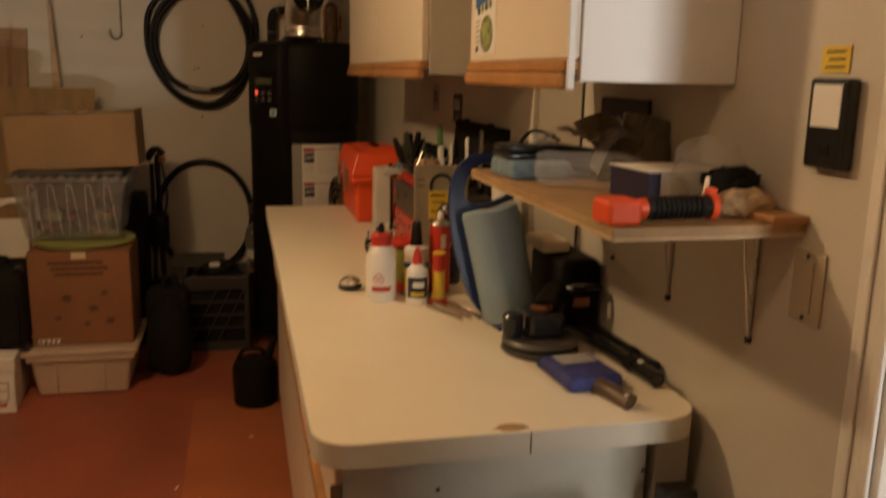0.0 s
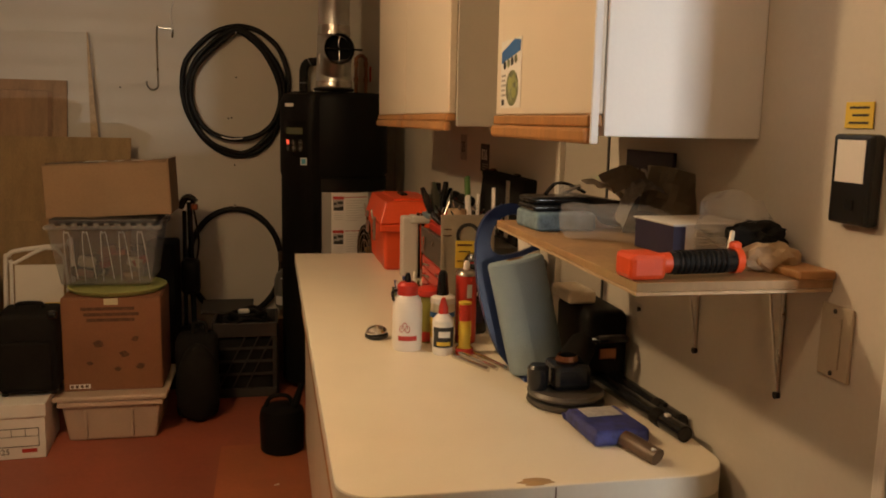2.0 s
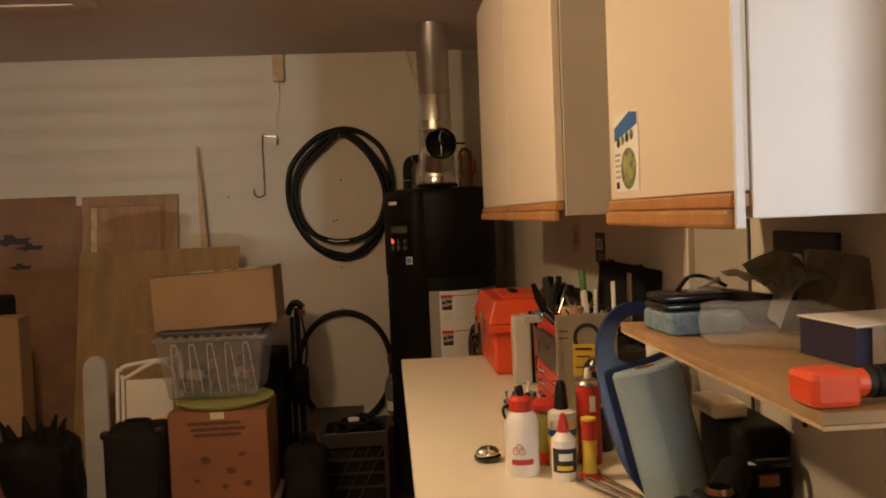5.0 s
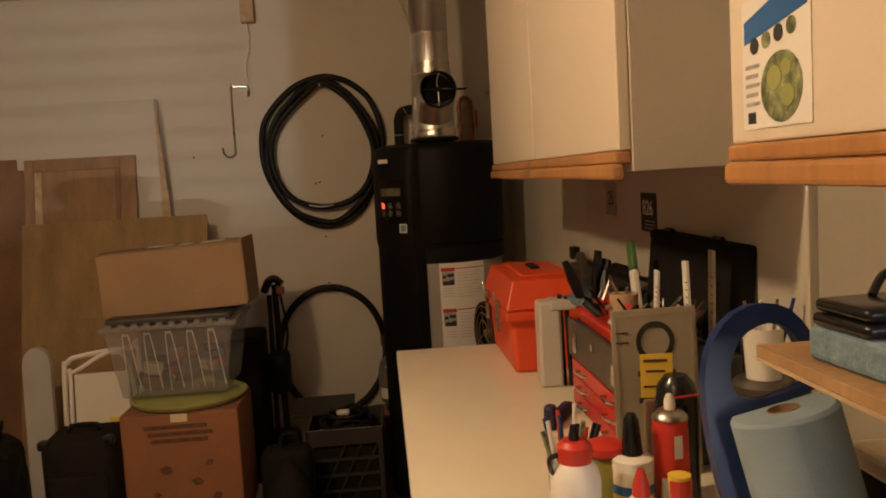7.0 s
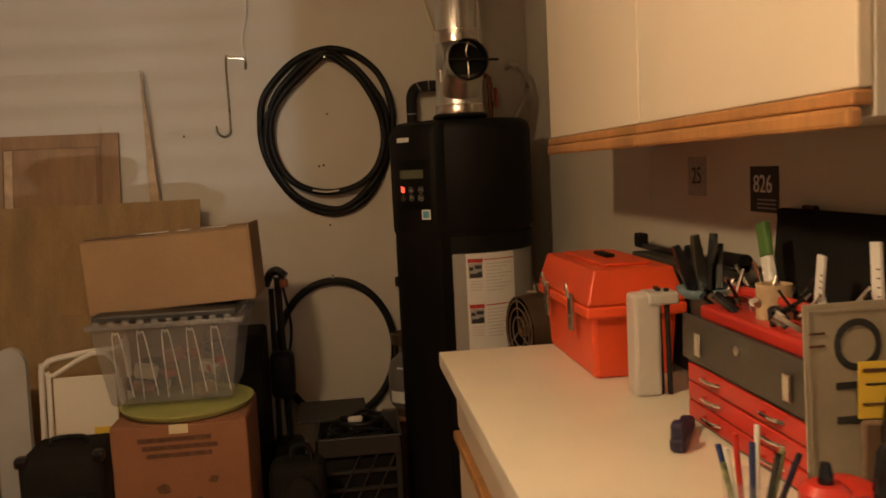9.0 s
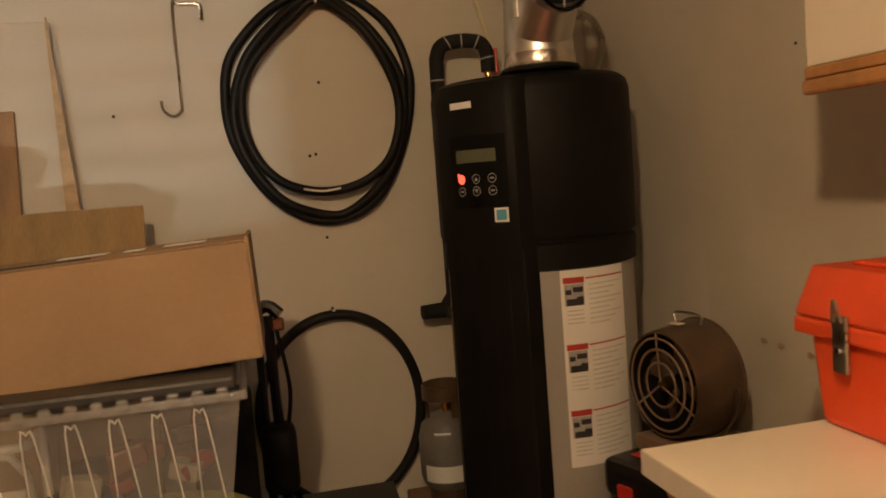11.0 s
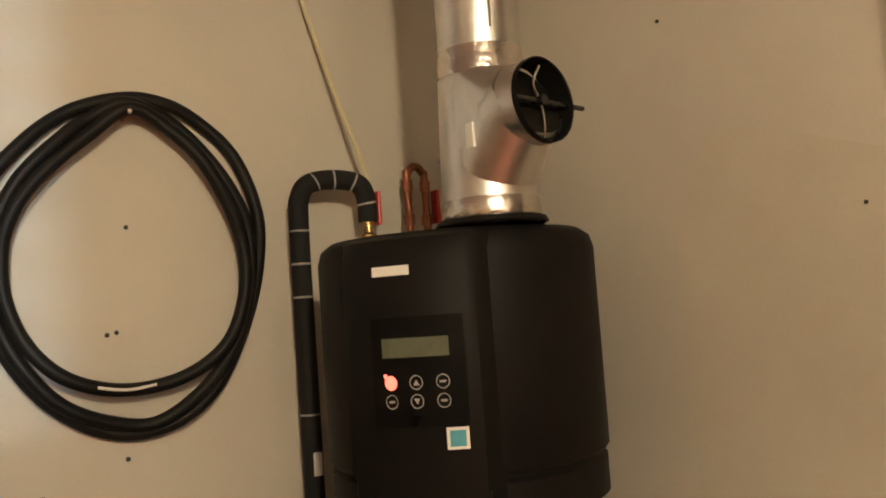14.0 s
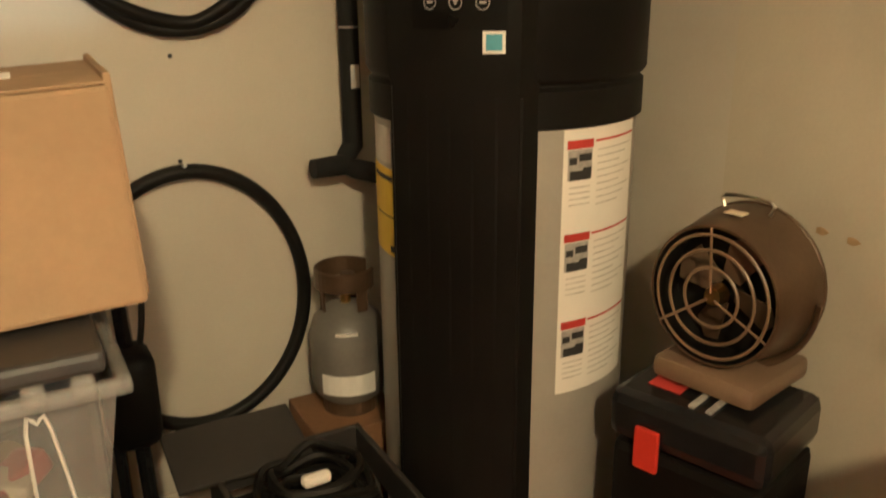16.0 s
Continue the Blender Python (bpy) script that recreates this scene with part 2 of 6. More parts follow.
def lathe(profile, seg=28, bm=None, at=(0, 0, 0), a0=0.0, a1=360.0):
    """Turns (radius, height) pairs round the z axis."""
    bm = bm or bmesh.new()
    full = abs(a1 - a0 - 360) < 1e-6
    n = seg if full else seg + 1
    rings = []
    for r, z in profile:
        if r < 1e-6:
            rings.append([bm.verts.new((at[0], at[1], at[2] + z))])
        else:
            rings.append([bm.verts.new((at[0] + r * math.cos(radians(a0 + (a1 - a0) * i / seg)),
                                        at[1] + r * math.sin(radians(a0 + (a1 - a0) * i / seg)), at[2] + z)) for i in range(n)])
    for p, q in zip(rings, rings[1:]):
        for i in range(seg):
            j = (i + 1) % n
            if len(p) == 1 and len(q) == 1:
                continue
            if len(p) == 1:
                bm.faces.new((p[0], q[i], q[j]))
            elif len(q) == 1:
                bm.faces.new((p[i], p[j], q[0]))
            else:
                bm.faces.new((p[i], p[j], q[j], q[i]))
    return bm


def rod(p0, p1, r0, r1=None, seg=14, bm=None, cap=True):
    bm = bm or bmesh.new()
    p0, p1 = Vector(p0), Vector(p1)
    r1 = r0 if r1 is None else r1
    turn = (p1 - p0).to_track_quat("Z", "Y").to_matrix().to_4x4()
    made = bmesh.ops.create_cone(bm, cap_ends=cap, segments=seg, radius1=r0, radius2=r1, depth=(p1 - p0).length,
                                 matrix=Matrix.Translation((p0 + p1) / 2) @ turn)
    return bm


def smooth_path(pts, n=8, closed=False):
    """A smooth line through the points."""
    pts = [Vector(p) for p in pts]
    out, m = [], len(pts)
    for i in range(m if closed else m - 1):
        get = (lambda k: pts[k % m]) if closed else (lambda k: pts[min(max(k, 0), m - 1)])
        a, b, c, d = get(i - 1), get(i), get(i + 1), get(i + 2)
        for s in range(n):
            t = s / n
            out.append(0.5 * ((2 * b) + (c - a) * t + (2 * a - 5 * b + 4 * c - d) * t * t + (3 * b - a - 3 * c + d) * t ** 3))
    if not closed:
        out.append(pts[-1])
    return out


def tube(pts, r, seg=8, closed=False, n=8, bm=None, flat=1.0):
    bm = bm or bmesh.new()
    line = smooth_path(pts, n, closed)
    rings, m = [], len(line)
    side = None
    for i, p in enumerate(line):
        q0, q1 = (line[i - 1], line[(i + 1) % m]) if closed else (line[max(i - 1, 0)], line[min(i + 1, m - 1)])
        d = (q1 - q0).normalized()
        if side is None:
            side = d.orthogonal().normalized()
        side = (side - d * side.dot(d)).normalized()
        up = d.cross(side)
        rings.append([bm.verts.new(p + side * (r * math.cos(6.28319 * k / seg)) + up * (r * flat * math.sin(6.28319 * k / seg))) for k in range(seg)])
    pairs = list(zip(rings, rings[1:])) + ([(rings[-1], rings[0])] if closed else [])
    for a, b in pairs:
        shift = 0
        if closed and a is rings[-1]:
            shift = min(range(seg), key=lambda s: sum((a[k].co - b[(k + s) % seg].co).length for k in range(seg)))
        for k in range(seg):
            bm.faces.new((a[k], a[(k + 1) % seg], b[(k + 1 + shift) % seg], b[(k + shift) % seg]))
    if not closed:
        bm.faces.new(rings[0])
        bm.faces.new(rings[-1])
    return bm


def sheet(outline, depth, bm=None, m=None):
    """A flat outline in x, z, made thick along y."""
    bm = bm or bmesh.new()
    m = m or Matrix()
    a = [bm.verts.new(m @ Vector((x, 0, z))) for x, z in outline]
    b = [bm.verts.new(m @ Vector((x, depth, z))) for x, z in outline]
    bm.faces.new(a)
    bm.faces.new(b[::-1])
    for i in range(len(a)):
        j = (i + 1) % len(a)
        bm.faces.new((a[i], a[j], b[j], b[i]))
    return bm


def arc_sheet(r0, r1, z0, z1, a0, a1, seg=10, bm=None):
    """A curved slab round the z axis."""
    return lathe([(r0, z0), (r1, z0), (r1, z1), (r0, z1), (r0, z0)], seg, bm, (0, 0, 0), a0, a1)


def words(name, text, size, m, material, parent):
    cu = bpy.data.curves.new(name, "FONT")
    cu.body, cu.size, cu.extrude, cu.align_x, cu.align_y = text, size, 0.0004, "CENTER", "CENTER"
    tmp = bpy.data.objects.new("tmp", cu)
    scene.collection.objects.link(tmp)
    me = bpy.data.meshes.new_from_object(tmp.evaluated_get(bpy.context.evaluated_depsgraph_get()))
    bpy.data.objects.remove(tmp)
    me.transform(m)
    me.materials.clear()
    me.materials.append(material)
    ob = new(name, me)
    ob.parent = parent
    return ob


def struct(ob, label="", category=""):
    return tagged(ob, label, category, "", "structure")


# ---- setting ----
def wall(name, a, b, material, label):
    return struct(part(name, block(a, b), material), label, "wall" if "wall" in name else name)


wall("floor", (-4.4, -7.2, -0.12), (0.15, 0.15, 0), FLOOR, "worn red painted concrete garage floor")
wall("ceiling", (-4.4, -7.2, 2.44), (0.15, 0.15, 2.56), CEIL, "dull off-white painted garage ceiling")
wall("wall_north", (-4.4, 0, 0), (0.15, 0.15, 2.44), PAINT, "cream painted drywall with small nail holes")
wall("wall_west", (-4.4, -7.2, 0), (-4.25, 0, 2.44), PAINT, "plain cream painted garage side wall")
wall("wall_south", (-4.25, -7.2, 0), (-2.62, -7.05, 2.44), PAINT, "plain cream painted garage end wall")
wall("wall_south_2", (-2.12, -7.2, 0), (0, -7.05, 2.44), PAINT, "plain cream painted garage end wall")
wall("wall_south_3", (-2.62, -7.2, 0), (-2.12, -7.05, 1.59), PAINT, "plain cream painted wall under the slatted opening")
wall("wall_south_4", (-2.62, -7.2, 1.80), (-2.12, -7.05, 2.44), PAINT, "plain cream painted wall over the slatted opening")
# slats added out of view to shape the back wall's light stripes
window = struct(part("window_1", block((-2.62, -7.07, 1.59), (-2.605, -7.03, 1.80)), WHITE), "unseen white slatted opening added to stripe the back wall", "window")
for k in range(9):
    part("slat", block((-2.605, -7.062, 1.596 + 0.0225 * k), (-2.135, -7.060, 1.6075 + 0.0225 * k)), WHITE, window)
part("frame_side", block((-2.135, -7.07, 1.59), (-2.12, -7.03, 1.80)), WHITE, window)
# the right wall, with a doorway through it
wall("wall_east", (0, -4.36, 0), (0.15, 0, 2.44), PAINT, "cream painted drywall behind the workbench")
wall("wall_east_2", (0, -7.05, 0), (0.12, -5.30, 2.44), PAINT, "plain cream painted wall past the door")
wall("wall_east_3", (0, -5.30, 2.08), (0.15, -4.36, 2.44), PAINT, "cream painted wall above the door")
for n, (a, b) in enumerate((((0.151, -7.2, 0), (1.60, -7.05, 2.44)), ((1.60, -7.2, 0), (1.72, -3.6, 2.44)), ((0.151, -3.72, 0), (1.60, -3.6, 2.44)))):
    wall("wall_hallway_%d" % (n + 1), a, b, PAINT, "plain cream hallway wall past the open door")
wall("floor_hallway", (0.1505, -7.05, -0.12), (1.60, -3.72, 0), FLOOR, "red painted floor of the hallway")
wall("ceiling_hallway", (0.1505, -7.2, 2.44), (1.72, -3.6, 2.56), CEIL, "plain off-white hallway ceiling")
door = struct(part("door_1", block((0.155, -4.352, 0.01), (1.05, -4.312, 2.06), 0.003), SIDEW), "white painted flush door, open into the hallway", "door")
part("door_handle", rod((0.98, -4.352, 0.96), (0.98, -4.42, 0.96), 0.022, 0.028), STEEL, door, smooth=True)
for k, (y0, y1) in enumerate(((-4.375, -4.295), (-5.365, -5.285))):
    t = struct(part("trim", block((-0.018, y0, 0), (-0.001, y1, 2.13), 0.004), WHITE), "white moulded door casing", "trim")
    part("bead", block((-0.026, y0 + 0.012, 0), (-0.0185, y0 + 0.032, 2.125), 0.004), WHITE, t)
    part("bead", block((-0.023, y0 + 0.052, 0), (-0.0185, y0 + 0.064, 2.125), 0.003), WHITE, t)
struct(part("trim", block((-0.018, -5.285, 2.08), (-0.001, -4.375, 2.13), 0.004), WHITE), "white door head casing", "trim")
# facing sheet behind the cupboards, whose near edge shows
struct(part("wall_sheet", block((-0.017, -3.045, 0), (0.0, -0.002, 2.43), 0.002), PAINT), "cream painted facing sheet with a bright edge", "wall")
# slightly darker, yellower patch on the facing sheet
pb = bmesh.new()
sheet([(-1.58, 0.0), (-1.58, 1.66), (-1.2, 1.69), (-0.95, 1.78), (-0.85, 1.79), (-0.80, 1.70), (-0.75, 1.62), (-0.75, 0.0)], 0.0006, pb,
      Matrix(((0, 1, 0, -0.0177), (1, 0, 0, 0), (0, 0, 1, 0), (0, 0, 0, 1))))
struct(part("wall_patch", pb, PATCH), "slightly darker patch on the side wall", "wall")
struct(part("baseboard", block((-4.25, -0.014, 0), (-0.02, -0.001, 0.085), 0.003), PAINT), "cream painted baseboard", "trim")
# paler floor paint along the bench, past a straight worn edge
struct(part("floor_strip", block((-1.005, -4.9, 0.0), (-0.56, -1.45, 0.003)), FLOOR2), "paler orange-red floor paint strip along the bench", "floor")
for x, y, a in ((-0.762, -1.90, 20), (-1.026, -2.29, 70), (-1.011, -2.72, 35), (-1.005, -2.91, 80)):
    q = block((-0.011, -0.004, 0), (0.011, 0.004, 0.0012))
    q.transform(pose(x, y, 0.0032, 0, 0, a))
    tagged(part("paper_scrap", q, PAPER), "tiny white paper scrap on the floor", "scrap", "paper scraps on the floor")
# hatch in the ceiling with a pull cord
hatch = struct(part("trim", block((-2.72, -2.55, 2.425), (-1.99, -1.30, 2.4385)), CEIL), "painted attic hatch panel in the ceiling", "hatch")
for a, b in (((-2.80, -2.63, 2.418), (-2.725, -1.225, 2.439)), ((-1.985, -2.63, 2.418), (-1.91, -1.225, 2.439)),
             ((-2.725, -1.295, 2.418), (-1.985, -1.225, 2.439)), ((-2.725, -2.63, 2.418), (-1.985, -2.555, 2.439))):
    part("frame_strip", block(a, b, 0.004), CEIL, hatch)
cord = thing("pull_cord", (-2.06, -1.95, 2.42), 0, "thin white pull cord with a small bell end", "cord")
part("cord", rod((0, 0, 0), (0, 0, -0.74), 0.001, seg=6), GINK, cord)
part("bell", lathe([(0, 0), (0.004, 0), (0.009, -0.025), (0.007, -0.03), (0, -0.03)], 12, None, (0, 0, -0.735)), CREAM, cord, smooth=True)


# ---- workbench ----
def counter_outline(x0, y0, x1, y1, r0, r1):
    pts = [(x1, y1), (x0, y1)]
    for k in range(9):
        a = radians(180 + 90 * k / 8)
        pts.append((x0 + r0 + r0 * math.cos(a), y0 + r0 + r0 * math.sin(a)))
    for k in range(9):
        a = radians(270 + 90 * k / 8)
        pts.append((x1 - r1 + r1 * math.cos(a), y0 + r1 + r1 * math.sin(a)))
    return pts


TURN = Matrix(((1, 0, 0, 0), (0, 0, 1, 0), (0, 1, 0, 0), (0, 0, 0, 1)))
worktop = thing("worktop", (0, 0, 0.87), 0, "cream laminate worktop with rounded corners and grey edge", "worktop")
part("edge_band", sheet(counter_outline(-0.678, -3.995, -0.019, -1.64, 0.065, 0.075), 0.0385, None, TURN), EDGE, worktop, "grey laminate edge band", True)
part("top_surface", sheet(counter_outline(-0.6765, -3.9935, -0.0192, -1.6415, 0.065, 0.075), 0.0018, None, Matrix.Translation((0, 0, 0.0386)) @ TURN), LAMINATE, worktop)
part("edge_joint", block((-0.335, -3.9957, 0.001), (-0.333, -3.99, 0.038)), BROWNINK, worktop)
st = sheet([(0.026 * math.cos(6.2832 * k / 14) * (1 + 0.3 * math.sin(3 * k)), 0.015 * math.sin(6.2832 * k / 14)) for k in range(14)], 0.0004, None, TURN)
for v in st.verts:
    v.co += Vector((-0.362, -3.977, 0.0404))
part("chip", st, CHIP, worktop, "brown chipped patch at the edge")


def base_unit(y0, y1):
    u = thing("base_cabinet", (0, y0, 0), 0, "cream base cabinet with oak door pulls under the worktop", "cabinet", "base cabinets under the worktop")
    w = y1 - y0
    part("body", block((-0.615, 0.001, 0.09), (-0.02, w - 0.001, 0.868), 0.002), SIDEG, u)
    part("plinth", block((-0.56, 0.001, 0), (-0.04, w - 0.001, 0.089)), DARK, u)
    d = part("drawer_front", block((-0.637, 0.006, 0.70), (-0.616, w - 0.006, 0.835), 0.003), DOORW, u)
    part("pull", block((-0.652, 0.006, 0.836), (-0.616, w - 0.006, 0.862), 0.006), OAK, d)
    half = w / 2
    for k in range(2):
        d = part("door", block((-0.637, 0.006 + k * half, 0.10), (-0.616, half * (k + 1) - 0.006, 0.66), 0.003), DOORW, u)
        part("pull", block((-0.652, 0.006 + k * half, 0.661), (-0.616, half * (k + 1) - 0.006, 0.69), 0.006), OAK, d)
    return u


for y0, y1 in ((-3.91, -3.15), (-3.15, -2.40), (-2.40, -1.66)):
    base_unit(y0, y1)
endp = tagged(part("end_panel", block((-0.632, -3.932, 0), (-0.095, -3.912, 0.869), 0.002), EDGE), "white end panel of the base cabinets", "panel")
for z in (0.80, 0.60):
    h = part("hinge", block((-0.648, -3.936, z - 0.016), (-0.628, -3.9325, z + 0.016), 0.003), BROWNB, endp)
for x, z in ((-0.47, 0.79), (-0.49, 0.73), (-0.10, 0.79)):
    part("screw", rod((x, -3.933, z), (x, -3.9325, z), 0.004, seg=8), INK, endp)
tagged(part("filler_strip", block((-0.085, -3.945, 0), (-0.02, -3.905, 0.869), 0.003), SIDEG), "greyish upright filler strip at the wall", "panel")


# ---- wall cupboards ----
def wall_cupboard(y0, y1, x, z0, z1, side, doors, label):
    u = thing("wall_cabinet", (0, y0, z0), 0, label, "cabinet", "wall cabinets over the worktop")
    w, h = y1 - y0, z1 - z0
    back = -0.0185 if y0 > -3.1 else -0.001
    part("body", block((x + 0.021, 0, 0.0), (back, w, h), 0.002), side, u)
    step = w / doors
    for k in range(doors):
        d = part("door", block((x, step * k + 0.003, 0.034), (x + 0.020, step * (k + 1) - 0.003, h - 0.003), 0.003), DOORW, u)
        b = block((x - 0.006, step * k + 0.003, 0.014), (x + 0.020, step * (k + 1) - 0.003, 0.033), 0.004)
        block((x - 0.012, step * k + 0.003, -0.012), (x + 0.008, step * (k + 1) - 0.003, 0.013), 0.006, b)
        part("pull", b, OAK, d, "oak pull strip")
    return u


far = wall_cupboard(-3.045, -1.60, -0.322, 1.463, 2.27, SIDEG, 2, "cream two-door wall cabinet with oak strip and shade-greyed side")
near = wall_cupboard(-3.955, -3.385, -0.288, 1.457, 2.27, SIDEW, 1, "cream wall cabinet with a glossy white end panel")
part("edge_strip", block((-0.291, -0.006, -0.012), (-0.278, -0.0005, 0.80), 0.002), SIDEW, near, "aluminium corner strip")
board = thing("spare_board", (-0.2, -2.2, 2.272), 0, "dark brown board lying on top of the wall cabinet", "board")
part("plank", block((-0.17, -0.75, 0), (0.05, 0.4, 0.02), 0.002), BROWNP, board)

# sticker sheet on the cupboard door
stk = thing("product_sheet", (-0.2885, -3.425, 1.505), -90, "white printed sheet with blue, green picture on cabinet door", "poster")
part("sheet", block((0, -0.0008, 0), (0.148, -0.0001, 0.138)), PAPER, stk)
part("blue_band", sheet([(0.006, 0.092), (0.142, 0.112), (0.142, 0.132), (0.10, 0.137), (0.006, 0.116)], 0.0006, None, pose(0, -0.0016, 0)), SBLUE, stk)
part("picture", sheet([(0.088 + 0.044 * math.cos(k * 0.3142), 0.04 + 0.036 * math.sin(k * 0.3142)) for k in range(20)], 0.0006, None, pose(0, -0.0016, 0)), LEAF, stk)
for x, z, r in ((0.075, 0.05, 0.016), (0.103, 0.03, 0.014), (0.10, 0.058, 0.011)):
    part("picture_spot", sheet([(x + r * math.cos(j * 0.52), z + 0.8 * r * math.sin(j * 0.52)) for j in range(12)], 0.0006, None, pose(0, -0.0022, 0)), LIME, stk)
for k in range(4):
    part("icon", sheet([(0.03 + 0.027 * k + 0.01 * math.cos(j * 0.628), 0.088 + 0.003 * k + 0.009 * math.sin(j * 0.628)) for j in range(10)], 0.0006, None, pose(0, -0.0016, 0)), LEAF if k % 2 else INK, stk)
for k in range(5):
    part("print_line", block((0.008, -0.0014, 0.065 - 0.010 * k), (0.04 - 0.004 * (k % 2), -0.0008, 0.069 - 0.010 * k)), GINK, stk)
part("print_line", block((0.012, -0.0014, 0.006), (0.03, -0.0008, 0.018)), INK, stk)

# ---- plywood shelf over the near end ----
shelf = thing("plywood_shelf", (0, -4.165, 1.25), 0, "rough plywood wall shelf on thin metal brackets", "shelf")
part("board", block((-0.296, 0, 0.0055), (-0.001, 0.71, 0.018), 0.001), PLY, shelf)
part("veneer", block((-0.296, -0.0003, 0.0), (-0.001, 0.7102, 0.005), 0.0008), PLYEDGE, shelf)
for y in (0.105, 0.365):
    part("bracket", tube([(-0.20, y, -0.003), (-0.012, y, -0.003), (-0.006, y, -0.012), (-0.004, y, -0.18)], 0.0035, 6, n=4), STEEL, shelf)
    part("brace", tube([(-0.032, y, -0.004), (-0.006, y, -0.165)], 0.002, 6, n=1), STEEL, shelf)
    part("screw", rod((-0.008, y, -0.185), (-0.001, y, -0.185), 0.006, seg=8), INK, shelf)
cap = tagged(part("wood_offcut", block((-0.06, -4.172, 1.2685), (-0.002, -4.06, 1.281), 0.003), OAK), "reddish wood offcut lying on the shelf corner", "offcut")


# ---- water heater ----
HX, HY = -0.424, -0.518
wh = thing("water_heater", (HX, HY, 0), 0, "tall black and grey heat-pump water heater with labels", "water heater")
wh.scale = (0.95, 0.95, 1.0)
part("tank", lathe([(0, 0.04), (0.27, 0.04), (0.283, 0.055), (0.283, 1.13), (0, 1.13)], 64), TANK, wh, "satin grey steel tank", True)
for a in (30, 150, 270):
    part("foot", block((0.2 * math.cos(radians(a)) - 0.03, 0.2 * math.sin(radians(a)) - 0.03, 0), (0.2 * math.cos(radians(a)) + 0.03, 0.2 * math.sin(radians(a)) + 0.03, 0.045), 0.004), CRATE, wh)
part("ring", lathe([(0.28, 1.095), (0.293, 1.10), (0.293, 1.165), (0.283, 1.172), (0.283, 1.182), (0.2, 1.182)], 64), BLACK, wh, "", True)
part("shroud", lathe([(0.2, 1.18), (0.291, 1.18), (0.298, 1.19), (0.298, 1.575), (0.290, 1.60), (0.27, 1.614), (0.0, 1.622)], 64), BLACK, wh, "matte black upper shroud", True)
# front cover: a raised upright panel round the front of the tank
fp = bmesh.new()
rings = []
for z, grow in ((0.045, 0.0), (0.05, 0.03), (1.17, 0.03), (1.19, 0.038), (1.56, 0.038), (1.60, 0.018), (1.612, -0.02)):
    row = []
    for k in range(17):
        a = 188 + 62 * k / 16
        lift = min(1.0, (8 - abs(k - 8)) / 2.0)
        rr = 0.287 + max(grow, -0.02) * (lift if grow > 0 else 1) + (0.004 if grow > 0 else 0)
        row.append(fp.verts.new((rr * math.cos(radians(a)), rr * math.sin(radians(a)), z)))
    rings.append(row)
for p, q in zip(rings, rings[1:]):
    for k in range(16):
        fp.faces.new((p[k], p[k + 1], q[k + 1], q[k]))
part("front_cover", fp, BLACK, wh, "matte black raised front cover", True)
for k in range(7):
    a = 195 + 48 * k / 6
    part("rib", arc_sheet(0.315, 0.3215, 0.06, 1.16, a - 0.5, a + 0.5, 1), BLACK, wh)
# control panel
panel = part("control_panel", arc_sheet(0.320, 0.3305, 1.275, 1.463, 207, 238, 8), PANEL, wh, "glossy black control panel", True)
part("display", arc_sheet(0.3305, 0.3312, 1.394, 1.427, 211, 233, 8), LCD, panel, "dim grey-green display")
for i in range(3):
    for j in range(2):
        a, z = 213.5 + 8.5 * i, 1.351 - 0.032 * j
        m = pose(0, 0, z, 0, 0, a) @ pose(0.3312, 0, 0, 0, 90, 0)
        b = bmesh.new()
        if i == 0 and j == 0:
            bmesh.ops.create_circle(b, cap_ends=True, segments=18, radius=0.0125, matrix=m)
            part("button", b, glow, panel, "lit red button")
            b = bmesh.new()
            bmesh.ops.create_circle(b, cap_ends=True, segments=10, radius=0.004, matrix=pose(0, 0, z + 0.012, 0, 0, a - 1.8) @ pose(0.3316, 0, 0, 0, 90, 0))
            part("led", b, glow, panel)
        else:
            for s in range(24):
                a0, a1 = 6.2832 * s / 24, 6.2832 * (s + 1) / 24
                b.faces.new([b.verts.new(m @ Vector((r * math.cos(t), r * math.sin(t), 0))) for r, t in ((0.0125, a0), (0.0125, a1), (0.0108, a1), (0.0108, a0))])
            if i == 1:
                k = -1 if j else 1
                b.faces.new([b.verts.new(m @ Vector(p)) for p in ((k * 0.005, -0.006, 0), (k * 0.005, 0.006, 0), (-k * 0.005, 0, 0))][::k])
            else:
                b.faces.new([b.verts.new(m @ Vector(p)) for p in ((-0.002, -0.006, 0), (0.002, -0.006, 0), (0.002, 0.006, 0), (-0.002, 0.006, 0))])
            part("button", b, GINK, panel)
part("name_plate", arc_sheet(0.325, 0.3305, 1.535, 1.552, 209, 222, 4), PAPER, wh, "small plain white name plate")
es = part("efficiency_sticker", arc_sheet(0.3245, 0.3305, 1.236, 1.273, 230.5, 237.5, 3), PAPER, wh, "small blue and white sticker")
part("emblem", arc_sheet(0.3305, 0.3309, 1.241, 1.268, 231.5, 236.5, 3), SKIN, es)
